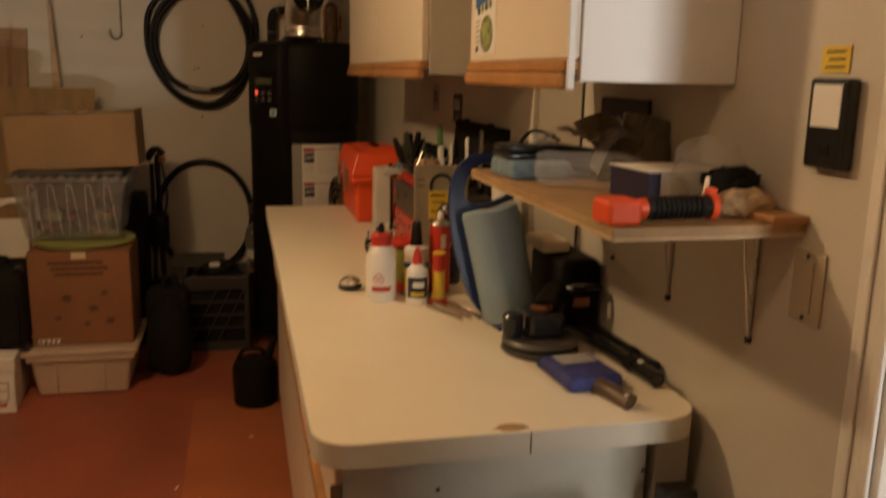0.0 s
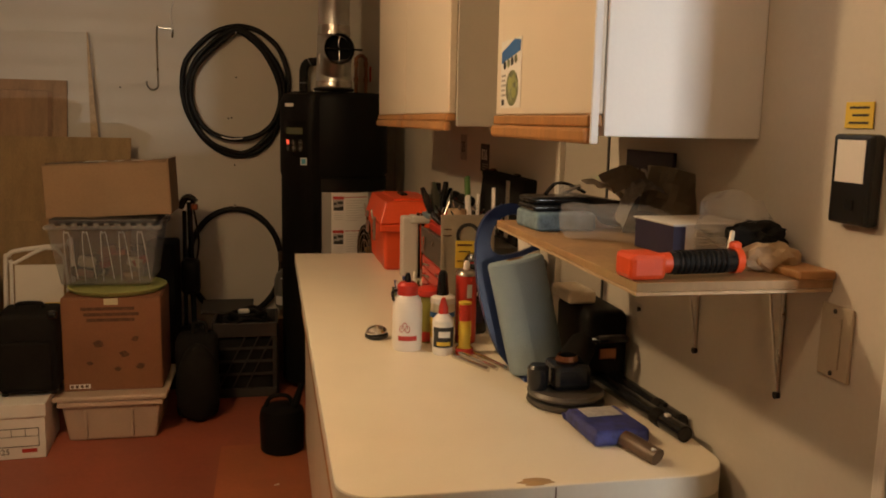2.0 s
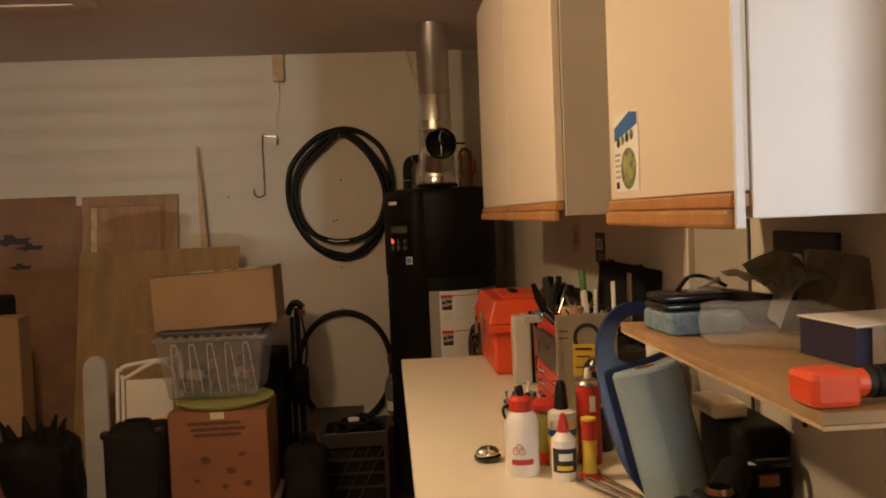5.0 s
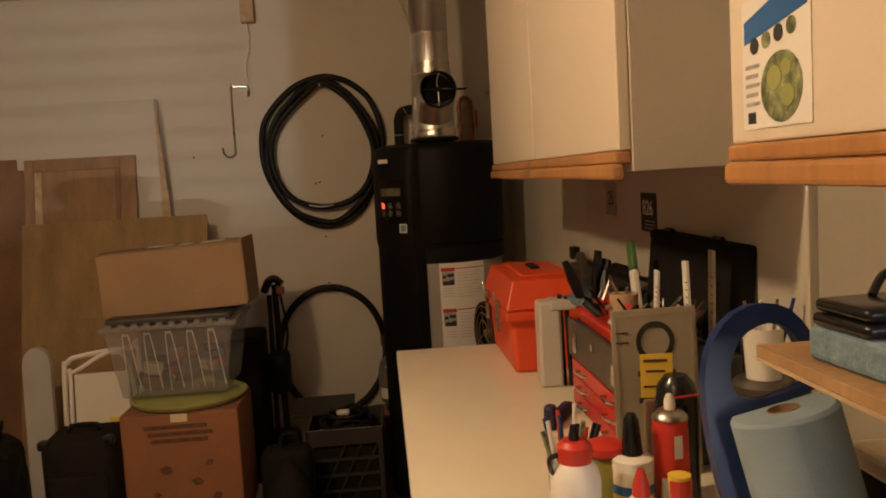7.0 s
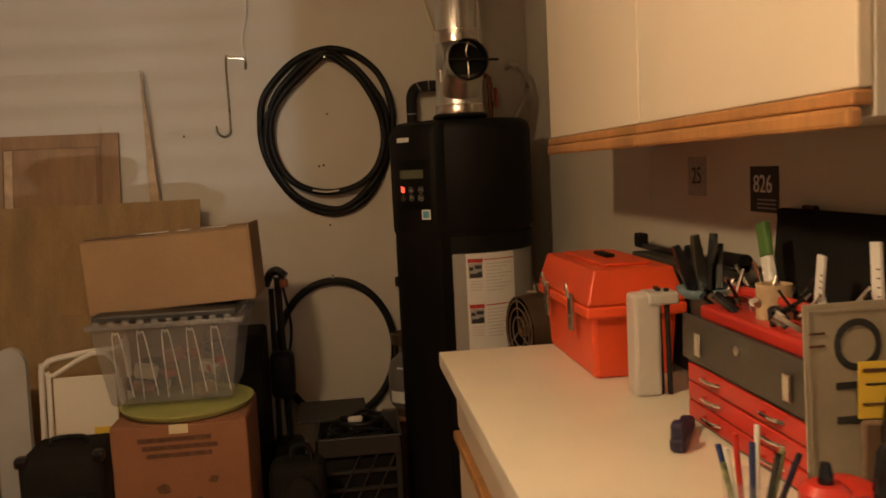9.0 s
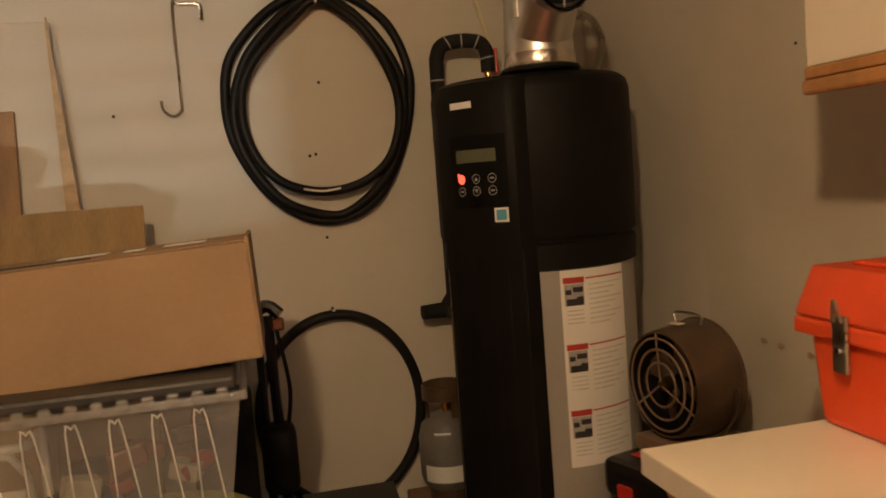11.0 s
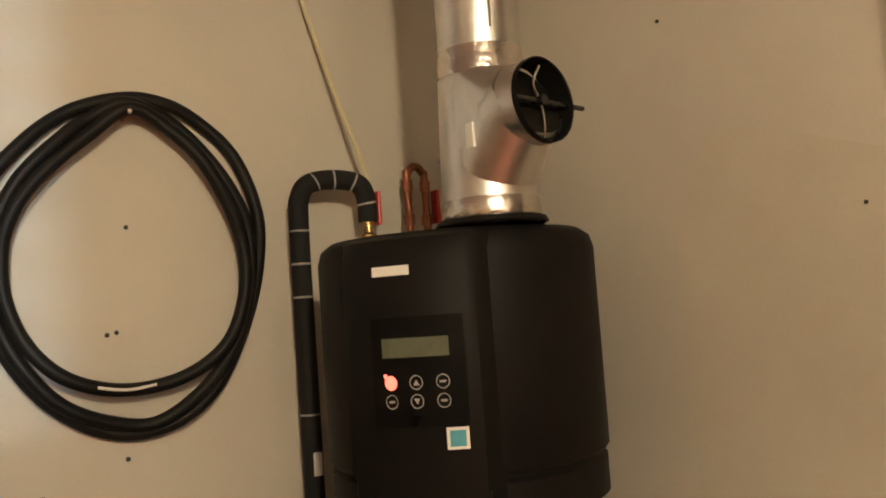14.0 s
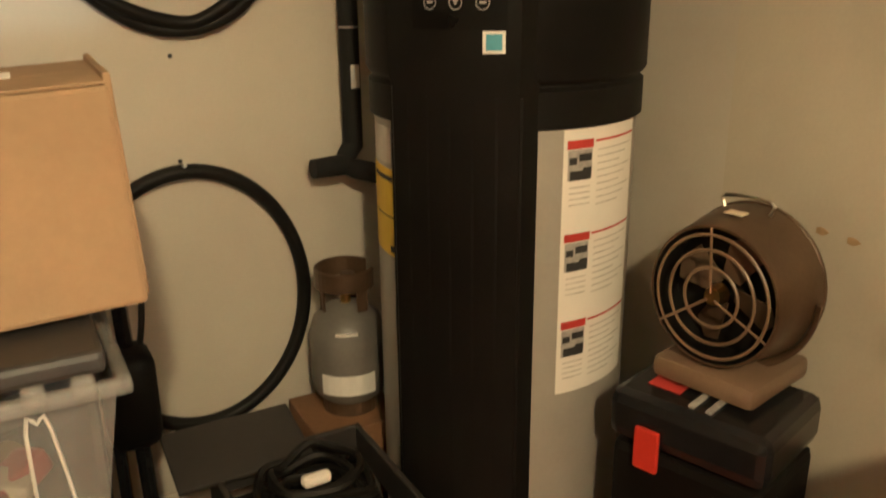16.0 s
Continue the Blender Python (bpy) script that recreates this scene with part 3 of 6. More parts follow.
# warning label
lab = part("warning_label", arc_sheet(0.2832, 0.2842, 0.565, 1.095, 261, 305, 12), PAPER, wh, "long white warning label with red headings", True)
for k in range(3):
    z = 1.075 - 0.178 * k
    part("heading", arc_sheet(0.2842, 0.2847, z - 0.016, z, 262.5, 275, 4), RINK, lab)
    part("heading", arc_sheet(0.2842, 0.2847, z - 0.007, z - 0.003, 276, 304, 8), RINK, lab)
    part("photo", arc_sheet(0.2842, 0.2846, z - 0.075, z - 0.018, 263, 274.5, 4), GINK, lab, "small dark photo")
    for a0, a1, z0, z1 in ((263.6, 267, 0.045, 0.032), (268, 274, 0.04, 0.026), (264, 274, 0.075, 0.057), (270, 274.3, 0.068, 0.052)):
        part("photo_shape", arc_sheet(0.2847, 0.285, z - z0, z - z1, a0, a1, 3), INK, lab)
    for j in range(9):
        part("print_line", arc_sheet(0.2842, 0.2845, z - 0.024 - 0.013 * j, z - 0.021 - 0.013 * j, 277.5, 302 - 5 * ((j * 7) % 3), 6), LINK, lab)
    for j in range(4):
        part("print_line", arc_sheet(0.2842, 0.2845, z - 0.09 - 0.011 * j, z - 0.087 - 0.011 * j, 264, 274, 3), LINK, lab)
yl = part("energy_label", arc_sheet(0.2832, 0.2842, 0.82, 1.0, 158, 187, 6), YELLOW, wh, "yellow printed energy label")
part("print_line", arc_sheet(0.2842, 0.2846, 0.975, 0.985, 163, 184, 4), INK, yl)
part("print_line", arc_sheet(0.2842, 0.2846, 0.90, 0.903, 161, 185, 4), INK, yl)
part("print_line", arc_sheet(0.2842, 0.2846, 0.828, 0.842, 181, 185, 2), INK, yl)
part("tank_plate", arc_sheet(0.2832, 0.2842, 1.01, 1.08, 165, 183, 5), MILKY, wh)

# ---- duct with a side branch ----
duct = thing("vent_duct", (-0.447, -0.69, 1.620), 0, "shiny galvanised vent duct with a black open damper branch", "duct")
duct.scale = (0.91, 0.91, 0.90)
part("collar", lathe([(0.113, 0), (0.118, 0.004), (0.113, 0.014), (0.1, 0.018), (0.1, 0)], 40), BLACK, duct, "", True)
part("tape_band", lathe([(0.102, 0.012), (0.104, 0.016), (0.105, 0.034), (0.102, 0.05), (0.099, 0.062)], 48), FOIL, duct, "crinkled foil tape", True)
part("wye_body", lathe([(0.101, 0.045), (0.100, 0.10), (0.097, 0.19), (0.093, 0.31), (0.091, 0.325)], 48), GALV, duct, "", True)
part("pipe", lathe([(0.088, 0.32), (0.088, 0.50), (0.0893, 0.502), (0.0893, 0.508), (0.088, 0.51), (0.088, 0.908)], 48), GALV, duct, "", True)
part("tape_band", lathe([(0.0935, 0.312), (0.0925, 0.33), (0.0895, 0.37)], 48), FOIL, duct, "crinkled foil tape", True)
part("pipe_seam", block((-0.03, -0.0865, 0.4), (-0.027, -0.07, 0.8)), STEEL, duct)
b0, b1 = Vector((0.0, 0.0, 0.095)), Vector((0.019, -0.178, 0.228))
ax = Vector((0.2, -0.97, 0.05)).normalized()
knee = b1 - ax * 0.062
mid = ((knee - b0).normalized() + ax).normalized()
part("branch", rod(b0, knee - mid * 0.012, 0.094, 0.088, 40, cap=False), GALV, duct, "", True)
part("branch_elbow", rod(knee - mid * 0.03, knee + mid * 0.022, 0.0885, 0.0872, 40, cap=False), GALV, duct, "", True)
part("branch_mouth", rod(knee + ax * 0.008, b1, 0.087, 0.085, 40, cap=False), GALV, duct, "", True)
hull = bmesh.new()
flat_ax = ax.to_track_quat("Z", "Y").to_matrix().to_4x4()
for k in range(28):
    c, d = math.cos(6.2832 * k / 28), math.sin(6.2832 * k / 28)
    hull.verts.new((0.0975 * c, 0.0975 * d, 0.15))
    hull.verts.new((0.0915 * c, 0.0915 * d, 0.318))
    hull.verts.new(Matrix.Translation(knee) @ flat_ax @ Vector((0.0865 * c, 0.0865 * d, 0)))
bmesh.ops.convex_hull(hull, input=hull.verts)
bmesh.ops.delete(hull, geom=[v for v in hull.verts if not v.link_faces], context="VERTS")
part("wye_saddle", hull, GALV, duct, "", True)
part("branch_lining", rod(b1 - ax * 0.055, b1 + ax * 0.0008, 0.082, 0.0825, 40, cap=False), BLACK, duct, "dark inside of the branch", True)
part("branch_rim", rod(b1 - ax * 0.01, b1 + ax * 0.002, 0.086, 0.086, 40, cap=False), BLACK, duct)
side = ax.cross(Vector((0, 0, 1))).normalized()
dm = bmesh.new()
bmesh.ops.create_circle(dm, cap_ends=True, segments=32, radius=0.081, matrix=Matrix.Translation(b1 - ax * 0.035) @ (ax + Vector((0, 0, 0.3))).to_track_quat("Z", "Y").to_matrix().to_4x4())
part("damper_blade", dm, BLACK, duct, "black damper blade")
c0 = b1 - ax * 0.012
part("damper_rod", rod(c0 - side * 0.135, c0 + side * 0.079, 0.0055, seg=8), BLACKG, duct)
part("damper_hub", rod(c0 - ax * 0.012, c0 + ax * 0.012, 0.011, seg=12), BLACKG, duct)
upv = side.cross(ax)
part("damper_wire", tube([c0 + upv * 0.074 - side * 0.01, c0 + upv * 0.04 - ax * 0.012, c0, c0 - upv * 0.04 + ax * 0.004, c0 - upv * 0.074], 0.0028, 6), STEEL, duct)
part("duct_label", block((-0.09, -0.0825, 0.15), (-0.074, -0.058, 0.20), 0.001), PAPER, duct)

# ---- pipes at the heater ----
ip = thing("insulated_pipe", (0, 0, 0), 0, "black foam-covered pipe arching into the heater top", "pipe")
part("foam_sleeve", tube([(-0.582, -0.075, 0.95), (-0.582, -0.075, 1.3), (-0.582, -0.075, 1.70), (-0.578, -0.08, 1.765), (-0.562, -0.09, 1.795), (-0.525, -0.10, 1.805), (-0.475, -0.11, 1.805), (-0.435, -0.118, 1.793), (-0.419, -0.12, 1.758), (-0.417, -0.12, 1.70)], 0.0245, 14, n=5), FOAM, ip, "", True)
part("valve", lathe([(0.012, 0), (0.02, 0.004), (0.02, 0.022), (0.013, 0.028), (0.013, 0.06)], 14, None, (-0.417, -0.12, 1.645)), BRASS, ip, "brass valve", True)
part("valve_handle", block((-0.396, -0.14, 1.69), (-0.386, -0.11, 1.775), 0.004), RED, ip, "red lever")
part("lower_union", rod((-0.417, -0.12, 1.40), (-0.417, -0.12, 1.648), 0.024, 0.022), FOAM, ip)
for (x, y, z), turn in (((-0.545, -0.095, 1.801), 60), ((-0.50, -0.105, 1.806), 88), ((-0.45, -0.115, 1.799), 115), ((-0.418, -0.12, 1.745), 170)):
    q = lathe([(0.0252, -0.002), (0.0268, 0), (0.0252, 0.003)], 14)
    q.transform(pose(x, y, z, 0, turn, -10))
    part("zip_tie", q, GINK, ip)
for z in (1.68, 1.60, 1.52, 1.24):
    part("zip_tie", lathe([(0.0252, 0), (0.0262, 0.002), (0.0252, 0.005)], 14, None, (-0.582, -0.075, z)), GINK, ip)
part("pipe_tag", block((-0.591, -0.102, 1.10), (-0.569, -0.0995, 1.155), 0.001), PAPER, ip)
part("elbow", tube([(-0.582, -0.075, 0.96), (-0.607, -0.08, 0.925), (-0.60, -0.10, 0.908), (-0.57, -0.17, 0.905), (-0.545, -0.27, 0.905)], 0.0245, 14, n=5), FOAM, ip, "", True)
part("stub", rod((-0.607, -0.09, 0.915), (-0.70, -0.10, 0.915), 0.027, 0.024), FOAM, ip, "", True)
cp = thing("copper_pipe", (0, 0, 0), 0, "tarnished copper pipe loop with a red valve lever", "pipe")
part("loop", tube([(-0.272, -0.075, 1.30), (-0.272, -0.075, 1.79), (-0.268, -0.075, 1.835), (-0.242, -0.07, 1.853), (-0.217, -0.065, 1.835), (-0.212, -0.065, 1.79), (-0.212, -0.065, 1.30)], 0.011, 10, n=5), COPPER, cp, "", True)
for x, y in ((-0.272, -0.075), (-0.212, -0.065)):
    for z in (1.80, 1.71):
        part("coupling", rod((x, y, z - 0.014), (x, y, z + 0.014), 0.0145, seg=12), COPPER, cp)
for x in (-0.272, -0.212):
    part("wall_clip", block((x - 0.018, -0.068, 1.50), (x + 0.018, -0.0005, 1.52), 0.002), STEEL, cp)
part("valve_handle", block((-0.192, -0.09, 1.70), (-0.181, -0.055, 1.79), 0.004), RED, cp, "red lever")
fc = thing("flexible_conduit", (0, 0, 0), 0, "grey flexible metal conduit rising behind the heater", "conduit")
fl = smooth_path([(-0.19, -0.40, 1.60), (-0.13, -0.36, 1.68), (-0.09, -0.31, 1.76), (-0.09, -0.25, 1.83), (-0.10, -0.20, 1.86)], 9)
cb = bmesh.new()
for p, q in zip(fl, fl[1:]):
    rod(p, p.lerp(q, 0.6), 0.0115, 0.0115, 10, cb)
    rod(p.lerp(q, 0.6), q, 0.0095, 0.0095, 10, cb)
part("conduit", cb, STEEL, fc)
part("connector", rod((-0.10, -0.20, 1.855), (-0.115, -0.13, 1.885), 0.017), STEEL, fc, "", True)
part("stub", rod((-0.115, -0.135, 1.883), (-0.115, -0.001, 1.883), 0.010), STEEL, fc)
vt = tagged(part("drain_tube", tube([(-0.402, -0.13, 1.73), (-0.418, -0.11, 1.85), (-0.455, -0.06, 2.03), (-0.504, -0.03, 2.234), (-0.566, -0.03, 2.438)], 0.007, 8, n=8), TUBEY, smooth=True), "thin cream vinyl tube running up the wall", "tube")


# ---- hoses on the back wall ----
hose = thing("coiled_hose", (-0.965, -0.03, 1.62), 0, "thick black hose coiled and hung on a nail", "hose")
def ring(pts, dy):
    return [(x, dy + 0.008 * math.sin(i * 1.7), z) for i, (x, z) in enumerate(pts)]
part("outer_turn", tube(ring([(-0.004, 0.376), (-0.11, 0.345), (-0.201, 0.276), (-0.286, 0.168), (-0.31, 0.049), (-0.301, -0.071), (-0.255, -0.184), (-0.184, -0.285), (-0.092, -0.352), (-0.002, -0.374), (0.095, -0.352), (0.182, -0.283), (0.257, -0.143), (0.293, 0.001), (0.291, 0.125), (0.243, 0.255), (0.156, 0.338), (0.077, 0.37)], 0.004), 0.0155, 10, True), RUBBER, hose, "", True)
part("inner_turn", tube(ring([(0.003, 0.345), (-0.082, 0.284), (-0.185, 0.188), (-0.241, 0.106), (-0.261, 0.027), (-0.256, -0.073), (-0.215, -0.173), (-0.14, -0.243), (-0.025, -0.275), (0.096, -0.258), (0.189, -0.197), (0.238, -0.1), (0.250, 0.003), (0.224, 0.107), (0.158, 0.229), (0.082, 0.306)], -0.032), 0.0155, 10, True), RUBBER, hose, "", True)
part("middle_turn", tube(ring([(0.005, 0.362), (-0.075, 0.325), (-0.135, 0.278), (-0.228, 0.176), (-0.280, 0.048), (-0.283, -0.072), (-0.236, -0.196), (-0.149, -0.300), (-0.02, -0.352), (0.062, -0.345), (0.162, -0.270), (0.236, -0.163), (0.268, -0.04), (0.262, 0.085), (0.205, 0.2), (0.113, 0.308)], -0.014), 0.0155, 10, True), RUBBER, hose, "", True)
part("nail", rod((0, 0.03, 0.333), (0, -0.05, 0.335), 0.005, seg=8), STEEL, hose)
part("stripe", tube([(-0.09, -0.047, -0.262), (-0.03, -0.049, -0.273), (0.03, -0.047, -0.268)], 0.0035, 6), PAPER, hose)
hoop = thing("hose_ring", (-0.99, -0.03, 0.602), 0, "single ring of black hose hung on the wall", "hose")
part("ring", tube([(0.272 * math.cos(6.2832 * k / 20), 0.0, 0.328 * math.sin(6.2832 * k / 20)) for k in range(20)], 0.0175, 10, True, 4), RUBBER, hoop, "", True)
part("nail", rod((0, 0.03, 0.335), (0, -0.03, 0.348), 0.004, seg=8), STEEL, hoop)
hk = thing("hanging_hook", (-1.41, -0.012, 1.62), 0, "bent flat steel storage hook on the wall", "hook")
part("strap", tube([(0.085, 0.0, 0.30), (0.085, 0, 0.345), (0.06, 0, 0.352), (0.02, 0, 0.352), (0.0, 0, 0.34), (0.0, 0, 0.05), (-0.005, 0, 0.015), (-0.03, 0, 0.0), (-0.058, 0, 0.02), (-0.062, 0, 0.05)], 0.008, 8, n=4, flat=0.6), STEEL, hk, "", True)
wb = thing("wooden_bracket", (-1.30, 0, 2.28), 0, "small wooden bracket under the ceiling with a cord", "bracket")
part("block", block((-0.03, -0.05, 0), (0.035, -0.001, 0.155), 0.004), PLYEDGE, wb)
part("cord", tube([(-0.01, -0.05, 0.02), (0.0, -0.02, -0.10), (-0.03, -0.01, -0.22), (-0.02, -0.012, -0.30)], 0.003, 6), PAPER, wb)
for x, z in ((-0.97, 1.705), (-1.02, 1.466), (-0.987, 1.191), (-1.0, 1.47), (-0.99, 0.95), (-1.62, 1.63), (-0.42, 2.02)):
    tagged(part("wall_nail", rod((x, -0.007, z), (x, 0.001, z), 0.0055, 0.004, 8), INK), "small dark nail head in the wall", "nail", "nails in the back wall")
for y, z in ((-1.11, 1.996), (-1.17, 1.60), (-0.75, 2.05)):
    tagged(part("wall_nail", rod((-0.021, y, z), (-0.017, y, z), 0.004, 0.003, 8), INK), "small dark nail head in the wall", "nail", "nails in the side wall")
for y, z in ((-1.003, 0.894), (-1.07, 0.892), (-1.18, 0.89)):
    st = sheet([(0.012 * math.cos(k * 0.785) * (1 + 0.4 * math.sin(2 * k)), 0.008 * math.sin(k * 0.785)) for k in range(8)], 0.0008, None, Matrix(((0, 1, 0, -0.0205), (1, 0, 0, y), (0, 0, 1, z), (0, 0, 0, 1))))
    tagged(part("rust_mark", st, PATCHD), "small rust-brown mark on the wall", "mark", "rust marks", "structure")

# ---- propane bottle on a crate beside the heater ----
pt = thing("propane_tank", (-0.668, -0.19, 0.315), 0, "small grey propane bottle with rusty collar", "gas bottle")
pt.scale = (0.82, 0.82, 0.82)
part("body", lathe([(0, 0.03), (0.07, 0.03), (0.105, 0.06), (0.115, 0.10), (0.115, 0.25), (0.10, 0.30), (0.06, 0.335), (0.02, 0.345), (0, 0.345)], 36), BOTTLE, pt, "", True)
part("foot_ring", lathe([(0.075, 0.0), (0.085, 0.0), (0.085, 0.045), (0.075, 0.045)], 28), BROWNM, pt, "rusty foot ring")
part("collar", lathe([(0.085, 0.40), (0.09, 0.40), (0.09, 0.455), (0.084, 0.46)], 28, None, (0, 0, 0), 20, 320), BROWNM, pt, "rusty collar")
for a in (60, 180, 290):
    part("collar_post", block((0.06 * math.cos(radians(a)) - 0.012, 0.06 * math.sin(radians(a)) - 0.012, 0.33), (0.085 * math.cos(radians(a)) + 0.012, 0.085 * math.sin(radians(a)) + 0.012, 0.41), 0.003), BROWNM, pt)
part("valve", rod((0, 0, 0.34), (0, 0, 0.42), 0.016), BRASS, pt)
part("valve_outlet", rod((0, 0, 0.39), (0.03, -0.05, 0.39), 0.010), BRASS, pt)
part("label", arc_sheet(0.1152, 0.1158, 0.085, 0.15, 205, 290, 8), PAPER, pt, "white label")
part("label", arc_sheet(0.104, 0.1105, 0.275, 0.283, 230, 265, 4), PAPER, pt)
blk = tagged(part("wooden_block", block((-0.80, -0.31, 0), (-0.57, -0.085, 0.314), 0.004), BROWNP), "dark wooden block under the propane bottle", "block")


# ---- brown fan heater on a dark tool chest ----
ch = thing("tool_case", (-0.268, -1.025, 0), -72, "black plastic tool case with a red latch", "tool case")
ch.scale = (0.82, 0.82, 1.055)
part("body", block((-0.19, -0.14, 0), (0.17, 0.14, 0.50), 0.02), BLACK, ch)
part("lid", block((-0.2, -0.15, 0.505), (0.175, 0.15, 0.60), 0.025), BLACKG, ch)
for x in (-0.09,):
    part("latch", block((x - 0.03, -0.166, 0.47), (x + 0.03, -0.151, 0.55), 0.005), RED, ch, "red latch")
part("lid_mark", block((-0.14, -0.08, 0.6005), (-0.06, -0.03, 0.602)), RINK, ch)
part("lid_rail", block((-0.02, -0.12, 0.6005), (-0.005, 0.1, 0.606), 0.002), GINK, ch)
part("lid_rail", block((0.02, -0.12, 0.6005), (0.035, 0.1, 0.606), 0.002), GINK, ch)
fan = thing("fan_heater", (-0.225, -1.0, 0.641), -77, "brown enamel drum fan heater with wire grille", "heater")
fan.scale = (0.86, 0.80, 0.90)
part("base", block((-0.12, -0.13, 0.0), (0.12, 0.13, 0.05), 0.016), BROWNB, fan, "brown plastic base", True)
fz = 0.205
shell = bmesh.new()
lathe([(0.138, 0.115), (0.143, 0.115), (0.146, 0.105), (0.150, 0.05), (0.158, 0.0), (0.160, -0.045), (0.163, -0.047), (0.163, -0.055), (0.15, -0.06), (0.0, -0.06)], 44, shell)
for v in shell.verts:
    v.co = Vector((v.co.x, -v.co.z, v.co.y + fz))
part("drum", shell, BROWNM, fan, "", True)
inn = lathe([(0.138, 0.115), (0.136, 0.02), (0.0, 0.0)], 36)
for v in inn.verts:
    v.co = Vector((v.co.x, -v.co.z, v.co.y + fz))
part("drum_inside", inn, BLACK, fan, "dark inside of the drum", True)
for r in (0.06, 0.095, 0.125):
    part("grille_ring", tube([(r * math.cos(6.2832 * k / 16), -0.118, fz + r * math.sin(6.2832 * k / 16)) for k in range(16)], 0.0035, 6, True, 3), BROWNB, fan)
for a in (95, 215, 335):
    part("grille_spoke", rod((0.01 * math.cos(radians(a)), -0.119, fz + 0.01 * math.sin(radians(a))), (0.138 * math.cos(radians(a)), -0.118, fz + 0.138 * math.sin(radians(a))), 0.003, seg=6), BROWNB, fan)
part("hub", rod((0, -0.08, fz), (0, -0.112, fz), 0.022, 0.018), BRASS, fan)
for a in (20, 110, 200, 290):
    bl = sheet([(0.02, -0.02), (0.10, -0.045), (0.12, 0.0), (0.10, 0.035), (0.02, 0.02)], 0.002, None, Matrix.Translation((0, -0.05, fz)) @ Matrix.Rotation(radians(a), 4, "Y") @ Matrix.Rotation(radians(25), 4, "X"))
    part("blade", bl, BROWNM, fan)
part("handle", tube([(-0.05, 0.0, fz + 0.153), (-0.05, 0.0, fz + 0.178), (0.05, 0.0, fz + 0.178), (0.05, 0.0, fz + 0.153)], 0.004, 6, n=3), STEEL, fan)
part("yoke", tube([(0.168 * math.cos(radians(a)), 0.01, fz + 0.168 * math.sin(radians(a))) for a in range(180, 361, 15)], 0.012, 8, n=3, flat=0.4), BROWNM, fan, "curved brown yoke", True)
part("badge", block((-0.02, -0.06, fz + 0.1555), (0.02, -0.03, fz + 0.1585), 0.001), CREAM, fan)


# ---- boards leaning on the back wall ----
def leaning(name, x0, x1, top, y_top, y_foot, thick, material, label, category="board", z0=0.004):
    t = thing(name, ((x0 + x1) / 2, y_foot, z0), 0, label, category, rx=-math.degrees(math.atan2(y_top - y_foot, top - z0)))
    h = math.hypot(top - z0, y_top - y_foot)
    w = (x1 - x0) / 2
    part("sheet", block((-w, -thick, 0), (w, 0, h), 0.002), material, t)
    return t, w, h


leaning("white_board", -2.47, -1.775, 1.925, -0.005, -0.14, 0.014, PAINT, "tall plain cream board leaning on the wall")
# brown taper in place of the shadowed gap beside the leaning board
wedge = thing("gap_shade_wedge", (-1.772, -0.10, 0.004), 0, "long thin brown taper standing in for the board's shaded gap", "board")
part("strip", sheet([(0.0, 0.0), (0.125, 0.0), (0.004, 1.92), (0.0, 1.92)], 0.012), PLYEDGE, wedge)
t, w, h = leaning("wood_sheet", -3.0, -2.44, 1.665, -0.02, -0.30, 0.012, BROWNP, "dark brown wood panel with black knots leaning")
for x, z, s in ((-0.1, 1.44, 0.05), (0.0, 1.40, 0.035), (-0.05, 1.29, 0.03)):
    part("knot", sheet([(x + s * 1.8 * math.cos(k * 0.52) * (1 + 0.5 * math.sin(k * 2.3)), z + s * 0.6 * math.sin(k * 0.52) * (1 + 0.5 * math.cos(k * 1.7))) for k in range(12)], 0.0008, None, pose(0, -0.0133, 0)), INK, t)
t, w, h = leaning("cupboard_door", -2.43, -1.895, 1.655, -0.035, -0.33, 0.012, WOODP, "framed brown wooden cupboard door leaning on wall", "door panel")
for a, b in (((-w, 0), (-w + 0.045, h)), ((w - 0.075, 0), (w, h)), ((-w + 0.045, h - 0.06), (w - 0.075, h)), ((-w + 0.045, 0), (w - 0.075, 0.06))):
    part("frame_rail", block((a[0], -0.021, a[1]), (b[0], -0.0125, b[1]), 0.002), WOODP, t)
part("edge", block((-w + 0.05, -0.024, 0.9), (-w + 0.085, -0.0215, h - 0.065), 0.001), PLYEDGE, t)
part("edge", block((w - 0.10, -0.024, 0.9), (w - 0.078, -0.0215, h - 0.065), 0.001), BROWNP, t)
leaning("fibre_sheet", -2.41, -1.54, 1.345, -0.19, -0.52, 0.012, CARD3, "yellowish stained fibreboard sheet leaning")
leaning("narrow_fibre_sheet", -2.36, -1.80, 0.90, -0.36, -0.56, 0.010, CARD3, "lower pale fibreboard sheet leaning in front")


def carton(name, loc, size, material, label, rz=0, rx=0, ry=0, flap=True, group=""):
    t = thing(name, loc, rz, label, "box", group, rx, ry)
    w, d, h = size
    part("body", block((-w / 2, -d / 2, 0), (w / 2, d / 2, h), 0.006), material, t)
    if flap:
        part("flap", block((-w / 2 + 0.003, -d / 2 + 0.002, h + 0.0005), (w / 2 - 0.003, -0.003, h + 0.004), 0.001), material, t)
        part("flap", block((-w / 2 + 0.003, 0.001, h + 0.0005), (w / 2 - 0.003, d / 2 - 0.002, h + 0.004), 0.001), material, t)
    return t


carton("tall_carton", (-2.635, -0.83, 0), (0.33, 0.20, 1.07), CARD, "tall narrow plain cardboard carton", rz=8)
